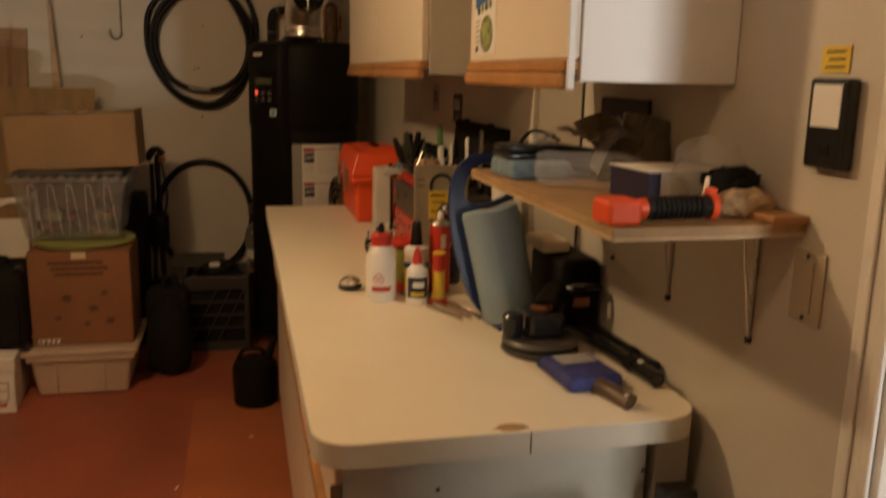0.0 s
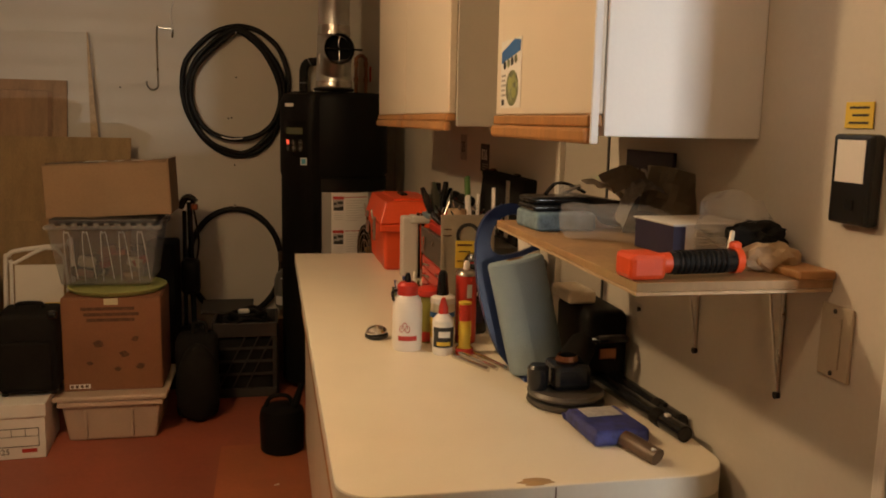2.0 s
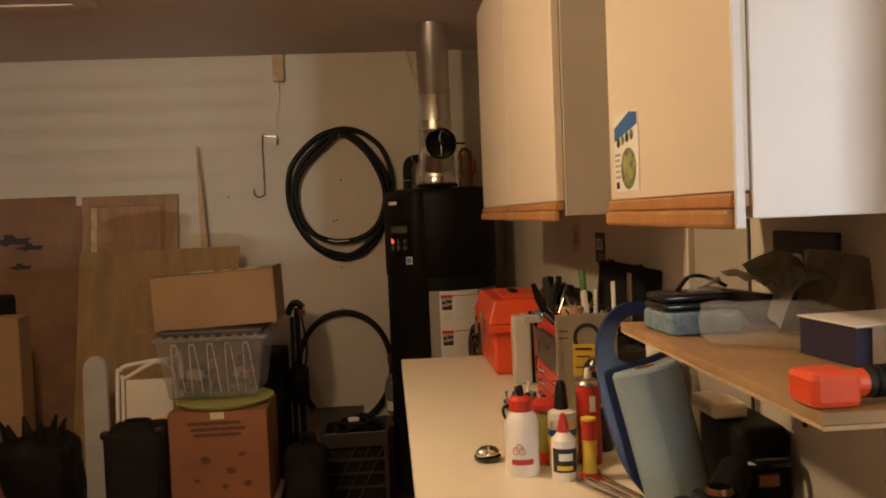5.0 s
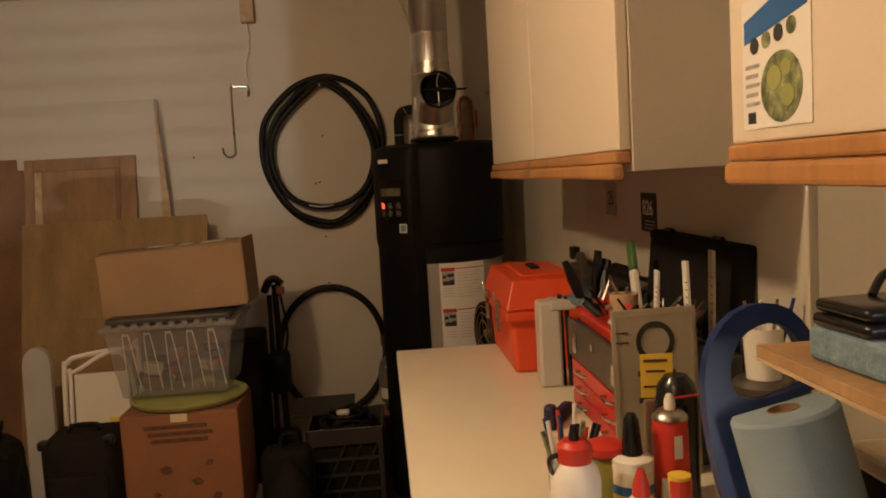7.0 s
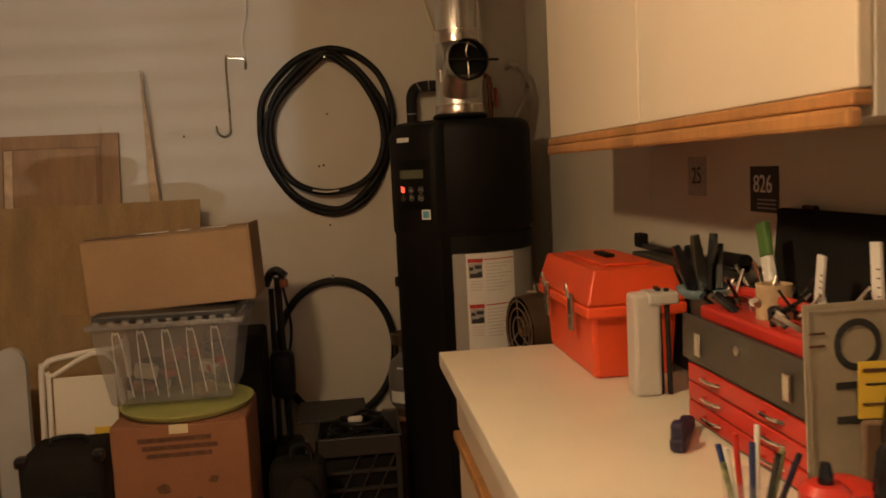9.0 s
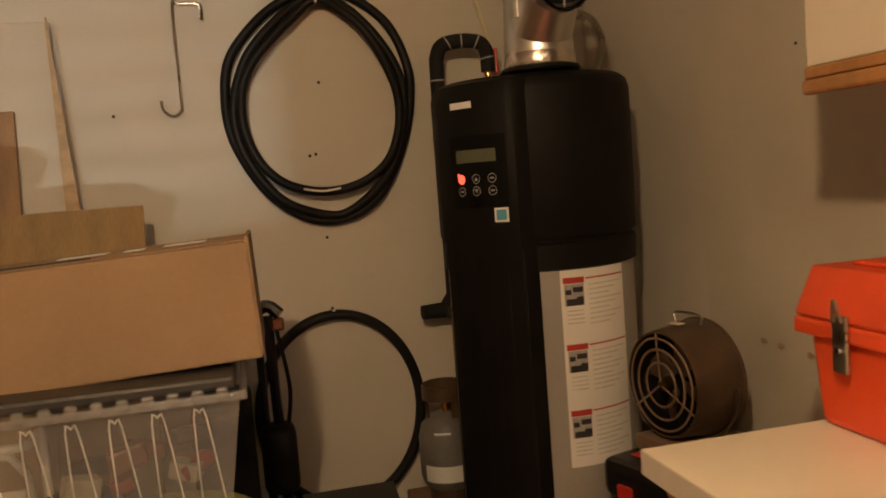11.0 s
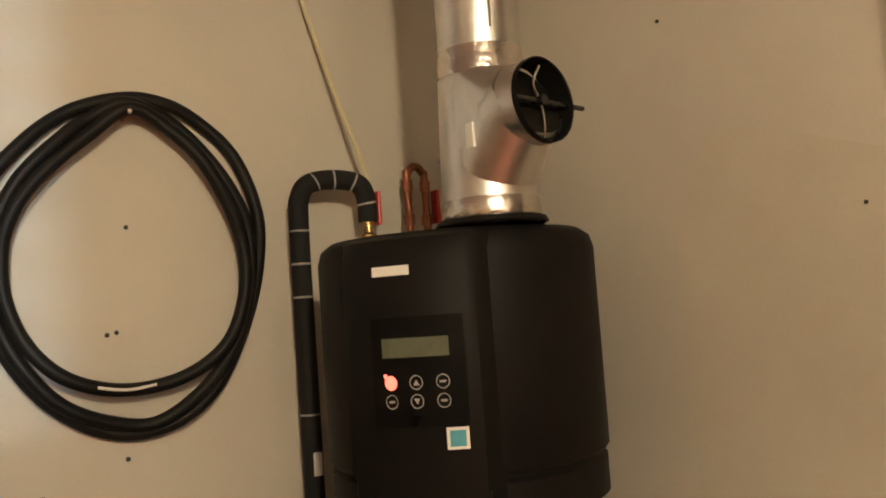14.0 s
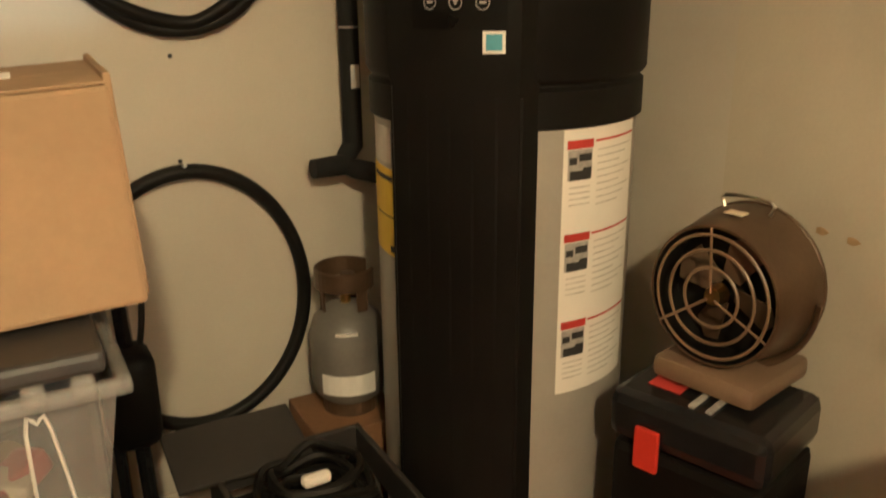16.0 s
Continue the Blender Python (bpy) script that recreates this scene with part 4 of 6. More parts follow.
# wire basket and dark bags at the left
bk = thing("wire_basket", (-2.80, -0.62, 0), 0, "black wire basket standing among boxes", "basket")
part("liner", block((-0.08, -0.10, 0.0), (0.17, 0.12, 1.16), 0.02), DARK, bk)
for k in range(6):
    part("wire", rod((-0.15 + 0.014 * k, -0.11, 0.85), (-0.15 + 0.014 * k, -0.11, 1.21), 0.003, seg=6), BLACKG, bk)
for k in range(8):
    part("wire", rod((-0.155, -0.112, 0.87 + 0.048 * k), (-0.07, -0.112, 0.87 + 0.048 * k), 0.003, seg=6), BLACKG, bk)


def bag(name, loc, size, label, seed, material=DARK, lump=0.12, category="bag"):
    bm = bmesh.new()
    bmesh.ops.create_icosphere(bm, subdivisions=4, radius=1)
    for v in bm.verts:
        n = noise.noise(v.co * 1.7 + Vector((seed, 0, 0))) + 0.5 * noise.noise(v.co * 4.5 + Vector((0, seed, 0)))
        p = v.co * (1 + lump * n)
        sq = max(abs(p.x), abs(p.y), abs(p.z))
        p = p.lerp(p / max(sq, 0.3), 0.45)
        v.co = Vector((p.x * size[0] / 2, p.y * size[1] / 2, max(-1, p.z) * size[2] / 2 + size[2] / 2))
    ob = part(name, bm, material, None, "", True)
    ob.location = loc
    return tagged(ob, label, category)


tb = bag("bin_bag", (-2.38, -1.0, 0), (0.42, 0.36, 0.55), "crumpled black plastic bag on the floor", 3, BLACK, 0.28)
for k in range(6):
    a = k * 1.05
    part("tie_end", rod((0.10 * math.cos(a), 0.08 * math.sin(a), 0.50), (0.15 * math.cos(a), 0.10 * math.sin(a), 0.61), 0.03, 0.006, 6), BLACK, tb)
# pale padded board with a rounded head
pad = thing("padded_board", (-2.125, -0.95, 0), 0, "long pale grey padded board with rounded head", "board", rx=-4)
part("pad", sheet([(-0.052, 0)] + [(0.0 - 0.055 * math.cos(k * 0.3142), 0.80 + 0.075 * math.sin(k * 0.3142)) for k in range(11)] + [(0.06, 0)], 0.03), mat("grey pad cloth", (0.42, 0.42, 0.42), 0.8, var=0.08, scale=7, grain=120), pad)
# folded metal chair
fcx = thing("folding_chair", (-1.92, -0.90, 0), 0, "folded white metal chair leaning behind boxes", "chair", rx=-6)
part("frame", tube([(-0.125, 0, 0), (-0.125, 0, 0.72), (-0.11, 0, 0.79), (-0.06, 0, 0.815), (0.14, 0, 0.835), (0.18, 0, 0.80), (0.18, 0, 0.0)], 0.011, 8, n=5), WHITE, fcx, "", True)
part("inner_frame", tube([(-0.09, -0.03, 0), (-0.09, -0.03, 0.70), (-0.075, -0.03, 0.755), (0.15, -0.03, 0.775), (0.155, -0.03, 0.0)], 0.009, 8, n=5), WHITE, fcx, "", True)
part("seat", block((-0.078, -0.026, 0.30), (0.143, -0.014, 0.745), 0.004), WHITEB, fcx, "plain white seat panel")
part("note", block((0.06, -0.037, 0.46), (0.14, -0.034, 0.56), 0.001), YELLOW, fcx, "yellow note")

# ---- storage stack ----
fb = thing("file_box", (-1.885, -1.30, 0), 4, "white cardboard file box with dark printed panel", "box")
part("body", block((-0.135, -0.17, 0), (0.135, 0.17, 0.20), 0.004), PAPER, fb)
part("lid", block((-0.142, -0.177, 0.185), (0.142, 0.177, 0.245), 0.005), PAPER, fb)
for a, b in (((-0.11, 0.135), (0.11, 0.138)), ((-0.11, 0.055), (0.11, 0.058)), ((-0.11, 0.055), (-0.107, 0.138)), ((0.107, 0.055), (0.11, 0.138)), ((-0.11, 0.10), (0.11, 0.102))):
    part("print_line", block((a[0], -0.1712, a[1]), (b[0], -0.1702, b[1])), INK, fb)
for k in range(3):
    part("print_line", block((-0.055 + 0.055 * k, -0.1712, 0.102), (-0.053 + 0.055 * k, -0.1702, 0.135)), INK, fb)
words("number_print", "202325", 0.035, pose(-0.06, -0.1714, 0.035, 90), INK, fb)
part("stamp", block((0.04, -0.1712, 0.028), (0.10, -0.1702, 0.045)), RINK, fb)
sc = thing("suitcase", (-1.83, -1.25, 0.246), 3, "upright black fabric suitcase on the file box", "suitcase")
part("shell", block((-0.125, -0.12, 0.012), (0.125, 0.12, 0.37), 0.03, None, 3), DARK, sc, "", True)
part("front_pocket", block((-0.105, -0.138, 0.03), (0.105, -0.118, 0.25), 0.014), DARK, sc)
part("handle", tube([(-0.05, 0, 0.368), (-0.045, 0, 0.392), (0.045, 0, 0.392), (0.05, 0, 0.368)], 0.009, 8, n=4), BLACKG, sc)
for x in (-0.11, 0.11):
    part("corner_guard", block((x - 0.02, -0.125, 0.34), (x + 0.02, -0.08, 0.376), 0.012), BLACKG, sc)
    part("foot", rod((x * 0.9, -0.09, 0), (x * 0.9, -0.09, 0.02), 0.014), BLACKG, sc)


def tote(name, loc, w, d, h, material, lid, label, rz=0, group="", lid_h=0.035):
    t = thing(name, loc, rz, label, "tote", group)
    part("tub", block((-w / 2, -d / 2, 0), (w / 2, d / 2, h), 0.012, None, 2, 0.88), material, t)
    part("rim", block((-w / 2 - 0.012, -d / 2 - 0.012, h - 0.03), (w / 2 + 0.012, d / 2 + 0.012, h - 0.004), 0.006), material, t)
    if lid:
        part("lid", block((-w / 2 - 0.02, -d / 2 - 0.02, h - 0.003), (w / 2 + 0.02, d / 2 + 0.02, h + lid_h), 0.012), lid, t)
        part("lid_crown", block((-w / 2 + 0.03, -d / 2 + 0.03, h + lid_h), (w / 2 - 0.03, d / 2 - 0.03, h + lid_h + 0.02), 0.008), lid, t)
    return t


tt = tote("storage_tote", (-1.495, -1.09, 0), 0.43, 0.45, 0.20, TOTEW, None, "closed almond plastic storage tote on the floor")
part("lid", block((-0.245, -0.245, 0.198), (0.245, 0.245, 0.222), 0.008), TOTEW, tt)
for x in (-0.11, 0.09):
    part("moulded_rib", block((x - 0.006, -0.231, 0.02), (x + 0.006, -0.205, 0.15), 0.004), TOTEW, tt)
bx = carton("moving_carton", (-1.49, -1.085, 0.223), (0.43, 0.33, 0.43), CARD2, "reddish moving carton with brown printed picture")
for k in range(3):
    part("print_line", block((-0.13 + 0.012 * k, -0.167, 0.375 - 0.026 * k), (0.10 + 0.02 * (k % 2), -0.1652, 0.39 - 0.026 * k)), BROWNINK, bx)
for x, z, s in ((-0.06, 0.22, 0.035), (0.05, 0.17, 0.03), (0.1, 0.24, 0.025), (-0.1, 0.13, 0.02), (0.02, 0.10, 0.022), (0.12, 0.11, 0.03)):
    part("printed_shape", sheet([(x + 0.65 * s * math.cos(k * 0.7) * (1 + 0.3 * math.sin(3 * k + x * 50)), z + s * 0.5 * math.sin(k * 0.7)) for k in range(9)], 0.001, None, pose(0, -0.1665, 0)), BROWNINK, bx)
part("print_block", block((-0.19, -0.167, 0.012), (-0.10, -0.1652, 0.032)), PAPER, bx)
for k in range(4):
    part("print_block", block((-0.185 + 0.021 * k, -0.1676, 0.016), (-0.172 + 0.021 * k, -0.167, 0.028)), BROWNINK, bx)
part("tape", block((-0.03, -0.1668, 0.40), (0.03, -0.1653, 0.43)), TUBEY, bx)
gl = thing("round_lid", (-1.49, -1.05, 0.658), 0, "pale yellow-green round plastic lid on the carton", "lid")
part("disc", lathe([(0, 0), (0.20, 0), (0.215, 0.008), (0.222, 0.022), (0.215, 0.024), (0.20, 0.012), (0, 0.012)], 40), LIME, gl, "", True)
# clear bin
cbn = thing("clear_bin", (-1.535, -0.93, 0.682), 0, "hazy clear plastic bin holding toys and packets", "bin")
b = bmesh.new()
rings = []
for z, w, d in ((0.0, 0.19, 0.145), (0.01, 0.20, 0.155), (0.28, 0.242, 0.19)):
    rings.append([b.verts.new(p) for p in ((-w, -d, z), (w, -d, z), (w, d, z), (-w, d, z))])
b.faces.new(rings[0][::-1])
for p, q in zip(rings, rings[1:]):
    for k in range(4):
        b.faces.new((p[k], p[(k + 1) % 4], q[(k + 1) % 4], q[k]))
part("tub", b, HAZY, cbn)
for a, c in (((-0.256, -0.205), (0.256, -0.19)), ((-0.256, 0.19), (0.256, 0.205)), ((-0.256, -0.19), (-0.241, 0.19)), ((0.241, -0.19), (0.256, 0.19))):
    part("rim", block((a[0], a[1], 0.268), (c[0], c[1], 0.286), 0.004), HAZY, cbn)
part("lid", block((-0.235, -0.185, 0.288), (0.235, 0.185, 0.315), 0.008), CRATE, cbn, "dark grey lid")
for k in range(10):
    x = -0.215 + 0.047 * k
    part("rim_clip", block((x - 0.012, -0.212, 0.276), (x + 0.012, -0.196, 0.30), 0.005), HAZY, cbn)
for k in range(5):
    x = -0.16 + 0.08 * k
    part("moulded_groove", tube([(x - 0.012, -0.152, 0.02), (x - 0.012, -0.186, 0.24), (x, -0.188, 0.25), (x + 0.012, -0.186, 0.24), (x + 0.036, -0.156, 0.03)], 0.0022, 5, n=3), MILKY, cbn)
rnd = random.Random(8)
for k in range(16):
    x, y, z = rnd.uniform(-0.15, 0.15), rnd.uniform(-0.11, 0.08), 0.012 + 0.02 * rnd.random() + 0.05 * (k // 6)
    q = block((-0.035, -0.025, 0), (0.03 + 0.02 * rnd.random(), 0.025, 0.03 + 0.02 * rnd.random()), 0.007)
    q.transform(pose(x, y, z, rnd.uniform(-20, 20), rnd.uniform(-15, 15), rnd.uniform(0, 180)))
    part("packet", q, rnd.choice((LEATHER, CRATE, DRED, LEATHER, PLATE, DARK, CARD)), cbn)
top = carton("long_carton", (-1.517, -0.905, 0.999), (0.565, 0.25, 0.25), CARD, "long cardboard carton lying tilted on the bin", rz=-2, ry=-2.6, rx=0)
for x0, x1, y in ((-0.12, -0.02, 0.02), (0.02, 0.06, 0.0), (0.10, 0.19, 0.015)):
    part("label", block((x0, y - 0.03, 0.2545), (x1, y + 0.03, 0.2555)), PAPER, top, "torn white shipping label")
part("open_gap", block((-0.265, -0.118, 0.2545), (-0.03, -0.108, 0.2575)), INK, top, "dark open seam")
part("flap_edge", block((0.277, -0.122, 0.01), (0.285, 0.122, 0.262), 0.002), CARD, top)

# ---- tall black tool bag between stack and crate ----
gb = thing("trimmer", (-1.215, -0.42, 0), 0, "black garden trimmer with shaft standing upright", "garden tool")
part("shaft", tube([(0.02, -0.02, 0.02), (0.01, -0.01, 0.5), (0.0, 0.0, 1.01)], 0.015, 8, n=4), BLACKG, gb)
part("shaft", tube([(-0.035, -0.03, 0.02), (-0.03, 0.0, 0.5), (-0.03, 0.02, 0.96)], 0.012, 8, n=4), BLACKG, gb)
part("grip", tube([(-0.05, 0.0, 0.975), (-0.025, 0.0, 1.025), (0.005, 0.0, 1.035), (0.035, -0.01, 1.01)], 0.019, 8, n=4), BLACKG, gb)
part("trigger", block((0.01, -0.02, 0.965), (0.045, 0.01, 1.0), 0.006), COPPER, gb)
part("motor_housing", block((-0.05, -0.07, 0.50), (0.05, 0.04, 0.70), 0.03, None, 3), BLACK, gb, "", True)
part("motor_housing", block((-0.06, -0.09, 0.0), (0.07, 0.06, 0.32), 0.03, None, 3), BLACK, gb, "", True)
part("cable", tube([(0.03, 0.0, 0.68), (0.045, 0.0, 0.8), (0.02, 0.0, 0.98)], 0.006, 6), RUBBER, gb)
sk = thing("black_backpack", (-1.13, -1.02, 0), 0, "slim rounded black bag standing on the floor", "bag")
hb = bmesh.new()
bmesh.ops.create_uvsphere(hb, u_segments=28, v_segments=16, radius=1)
for v in hb.verts:
    v.co = Vector((v.co.x * 0.105 * (1 - 0.15 * v.co.z), v.co.y * 0.09 - 0.08, v.co.z * 0.195 + 0.195))
part("front_pouch", hb, DARK, sk, "", True)
part("body", block((-0.11, -0.06, 0.0), (0.09, 0.10, 0.42), 0.04, None, 3), DARK, sk, "", True)
part("strap", tube([(-0.03, 0.0, 0.41), (-0.02, 0.0, 0.47), (0.03, 0.0, 0.47), (0.04, 0.0, 0.41)], 0.01, 6), DARK, sk)
# dark tall case behind
tagged(part("dark_case", block((-1.44, -0.60, 0), (-1.28, -0.30, 0.80), 0.02), DARK), "tall dark case standing behind the bins", "case")

# ---- milk crate with cables ----
mc = thing("milk_crate", (-0.915, -0.60, 0), 0, "dark grey milk crate full of black cables", "crate")
w = 0.17
for k in range(4):
    m = Matrix.Rotation(radians(90 * k), 4, "Z")
    q = bmesh.new()
    block((-w, -w, 0.0), (w, -w + 0.012, 0.05), 0.003, q)
    block((-w, -w, 0.33), (w, -w + 0.014, 0.405), 0.004, q)
    block((-w, -w, 0.05), (-w + 0.03, -w + 0.012, 0.33), 0.003, q)
    block((w - 0.03, -w, 0.05), (w, -w + 0.012, 0.33), 0.003, q)
    for i in range(9):
        rod((-0.14 + 0.07 * (i - 2), -w + 0.006, 0.05), (-0.14 + 0.07 * i, -w + 0.006, 0.33), 0.005, 0.005, 5, q) if 0 <= -0.14 + 0.07 * (i - 2) + 0.14 <= 0.30 and -0.14 + 0.07 * i <= 0.15 else None
    for z in (0.12, 0.19, 0.26):
        block((-w + 0.03, -w + 0.002, z), (w - 0.03, -w + 0.010, z + 0.014), 0, q)
    q.transform(m)
    part("side", q, CRATE, mc)
part("base", block((-w + 0.014, -w + 0.014, 0.0), (w - 0.014, w - 0.014, 0.02)), CRATE, mc)
part("stuffing", block((-w + 0.02, -w + 0.02, 0.021), (w - 0.02, w - 0.02, 0.33), 0.02), DARK, mc)
rnd = random.Random(5)
for k in range(7):
    r = rnd.uniform(0.07, 0.13)
    part("cable", tube([(r * math.cos(6.2832 * i / 9) + rnd.uniform(-0.02, 0.02), 0.8 * r * math.sin(6.2832 * i / 9) + rnd.uniform(-0.02, 0.02), 0.345 + 0.012 * k + rnd.uniform(-0.01, 0.02)) for i in range(9)], 0.009, 6, True, 4), RUBBER, mc)
part("plug", block((-0.04, -0.06, 0.43), (0.02, -0.035, 0.455), 0.01), PAPER, mc)
lidp = thing("crate_lid", (-1.02, -0.45, 0.408), 0, "dark flat lid lying on the crate edge", "lid", rx=12)
part("board", block((-0.14, -0.06, 0), (0.14, 0.12, 0.012), 0.003), CRATE, lidp)

# black watering can at the bench end
wc = thing("watering_can", (-0.735, -1.52, 0), 0, "black plastic watering can beside the bench", "watering can")
part("body", lathe([(0, 0), (0.085, 0), (0.095, 0.01), (0.10, 0.16), (0.092, 0.195), (0.06, 0.21), (0, 0.21)], 30), BLACK, wc, "", True)
part("spout", rod((0.05, -0.02, 0.19), (0.085, -0.03, 0.31), 0.02, 0.012), BLACK, wc, "", True)
part("handle", tube([(-0.08, 0, 0.18), (-0.05, 0, 0.245), (0.02, 0, 0.25), (0.05, 0, 0.21)], 0.01, 8, n=5), BLACK, wc, "", True)

# ---- coloured totes at the left ----
base_t = tote("grey_tote", (-2.105, -3.05, 0), 0.62, 0.42, 0.99, CRATE, None, "tall dark grey bin with a white lid")
part("lid", block((-0.345, -0.245, 0.985), (0.345, 0.245, 1.03), 0.018, None, 3), WHITE, base_t, "white snap-on lid", True)
part("lid_crown", block((-0.29, -0.19, 1.03), (0.29, 0.19, 1.095), 0.02, None, 3), WHITE, base_t, "", True)
part("lid_latch", block((0.18, -0.262, 0.93), (0.26, -0.243, 1.01), 0.008), WHITE, base_t)
tote("red_tote", (-2.068, -3.05, 1.096), 0.50, 0.36, 0.145, DRED, GREEN, "dark red tote with bright green lid", group="red totes with green lids")
tote("red_tote", (-2.068, -3.05, 1.297), 0.50, 0.36, 0.15, DRED, GREEN, "dark red tote with bright green lid", group="red totes with green lids")
og = bag("ornament_pile", (-2.16, -3.0, 1.503), (0.30, 0.26, 0.09), "heap of red and green ornaments on the tote", 11, DRED, 0.3, "ornaments")
stool = thing("vinyl_stool", (-1.97, -2.60, 0), 15, "rust brown vinyl stool with rounded top", "stool")
stool.scale = (1, 1, 1.38)
part("seat", lathe([(0, 0.32), (0.155, 0.32), (0.17, 0.34), (0.172, 0.50), (0.15, 0.565), (0.09, 0.595), (0, 0.60)], 32), LEATHER, stool, "", True)
part("base", lathe([(0, 0), (0.14, 0), (0.14, 0.32), (0, 0.32)], 24), DARK, stool)
cane = thing("white_rail", (-1.735, -2.74, 0), 0, "thin white painted folding rail", "rail")
part("upright", block((-0.014, -0.008, 0), (0.014, 0.008, 0.77), 0.003), WHITE, cane)
part("arm", rod((0, 0, 0.74), (-0.16, 0.02, 0.62), 0.008, seg=8), OAK, cane)
toys = ((-1.99, -1.80, 0.07, GREEN, 15), (-1.90, -2.09, 0.055, RED, 40), (-1.83, -2.07, 0.045, CREAM, 10), (-1.79, -2.22, 0.04, BLACKG, 60), (-1.85, -2.29, 0.05, CREAM, 25), (-1.76, -2.61, 0.045, BLACKG, 0))
for x, y, r, m, a in toys:
    toy = thing("small_toy", (x, y, 0), a, "small coloured blocky plastic toy on the floor", "toy", "toys on the floor")
    part("body", block((-r, -0.6 * r, 0.35 * r), (r, 0.6 * r, 1.1 * r), 0.12 * r), m, toy)
    part("cab", block((-0.2 * r, -0.5 * r, 1.1 * r), (0.7 * r, 0.5 * r, 1.75 * r), 0.12 * r), m, toy)
    for sx in (-0.6, 0.6):
        for sy in (-0.7, 0.55):
            part("wheel", rod((sx * r, sy * r, 0.36 * r), (sx * r, (sy + 0.15) * r, 0.36 * r), 0.36 * r, seg=12), CRATE, toy)

# ---- things standing at the near end of the bench ----
sb = tote("dark_bin", (-0.375, -4.22, 0), 0.48, 0.36, 0.575, CRATE, None, "dark plastic bin against the bench end")
part("load", block((-0.215, -0.15, 0.4), (0.215, 0.15, 0.58), 0.02), DARK, sb)
part("load", block((0.03, -0.15, 0.56), (0.225, 0.15, 0.633), 0.02), DARK, sb)
dome = bmesh.new()
bmesh.ops.create_uvsphere(dome, u_segments=36, v_segments=18, radius=1)
for v in dome.verts:
    z = v.co.z if v.co.z > 0 else v.co.z * 0.25
    v.co = Vector((v.co.x * 0.178 - 0.05 * max(z, 0) ** 1.5, v.co.y * 0.13, z * 0.205 + 0.06))
cap_t = thing("black_hood", (-0.478, -4.18, 0.58), -12, "large smooth black cloth hood on the bin", "cover")
part("shell", dome, DARK, cap_t, "", True)
part("brim", lathe([(0.16, 0.04), (0.20, 0.05), (0.205, 0.06), (0.19, 0.07)], 32), DARK, cap_t)
hm = thing("helmet", (-0.192, -4.15, 0.632), 8, "black and white open helmet with shiny visor", "helmet", rx=-4)
hm.scale = (0.80, 0.80, 0.84)
part("lower_shell", lathe([(0.0, 0.0), (0.06, 0.004), (0.10, 0.03), (0.122, 0.07), (0.127, 0.105), (0.118, 0.107)], 40), PAPER, hm, "white lower shell", True)
part("opening_rim", tube([(0.118 * math.cos(6.2832 * k / 16), 0.118 * math.sin(6.2832 * k / 16), 0.118 + 0.012 * math.sin(6.2832 * k / 16)) for k in range(16)], 0.021, 10, True, 4), BLACKG, hm, "thick padded black rim", True)
part("lining", lathe([(0.0, 0.035), (0.07, 0.045), (0.10, 0.075), (0.108, 0.115)], 32), DARK, hm, "dark lining", True)
part("rear_dome", lathe([(0.124, 0.112), (0.121, 0.145), (0.105, 0.180), (0.075, 0.205), (0.06, 0.212), (0.056, 0.206), (0.07, 0.198), (0.098, 0.174), (0.113, 0.142), (0.116, 0.112)], 26, None, (0, 0, 0), 60, 205), BLACK, hm, "black shell dome", True)
part("visor", lathe([(0.117, 0.125), (0.111, 0.16), (0.099, 0.185)], 10, None, (0, 0, 0), 165, 200), CHROME, hm, "shiny visor", True)
part("side_vent", block((-0.075, -0.127, 0.062), (-0.015, -0.112, 0.086), 0.006), BLACKG, hm, "dark side vent")
part("chin_strap", tube([(-0.012, 0.06, 0.205), (0.03, 0.03, 0.185), (0.066, -0.02, 0.150)], 0.010, 6, flat=0.35), GREYP, hm, "grey chin strap")
part("buckle", block((0.026, -0.02, 0.128), (0.040, -0.008, 0.158), 0.003), RED, hm, "red buckle")
tagged(part("tall_case", block((-0.10, -4.02, 0), (-0.04, -3.975, 0.79), 0.006), CRATE), "narrow dark case standing at the wall", "case")
bag("black_bag", (-0.062, -4.19, 0), (0.115, 0.20, 0.74), "dark slim fabric bag on the floor", 31)


# ---- things on the bench, far end ----
tbx = thing("toolbox", (-0.257, -1.86, 0.911), 0, "bright orange plastic toolbox with steel latches", "toolbox")
part("tub", block((-0.105, -0.225, 0), (0.105, 0.225, 0.165), 0.012, None, 2, 0.93), ORANGE, tbx)
part("rim", block((-0.122, -0.242, 0.150), (0.122, 0.242, 0.178), 0.006), ORANGE, tbx)
lb = block((-0.12, -0.24, 0.179), (0.12, 0.24, 0.262), 0.006)
for v in lb.verts:
    if v.co.z > 0.22:
        v.co.x *= 0.82
        v.co.y *= 0.93
part("lid", lb, ORANGE, tbx)
part("lid_ridge", block((-0.06, -0.17, 0.262), (0.06, 0.17, 0.270), 0.004), ORANGE, tbx)
part("handle", block((-0.014, -0.05, 0.2705), (0.014, 0.05, 0.279), 0.004), BLACK, tbx, "black folding handle")
for y in (-0.12, 0.12):
    lt = part("latch", block((-0.131, y - 0.016, 0.105), (-0.1225, y + 0.016, 0.195), 0.003), STEEL, tbx, "steel latch")
    part("latch_hook", tube([(-0.133, y - 0.01, 0.185), (-0.138, y, 0.22), (-0.133, y + 0.01, 0.185)], 0.003, 6), STEEL, lt)
    part("rivet", rod((-0.1335, y, 0.14), (-0.131, y, 0.14), 0.005, seg=8), CHROME, lt)

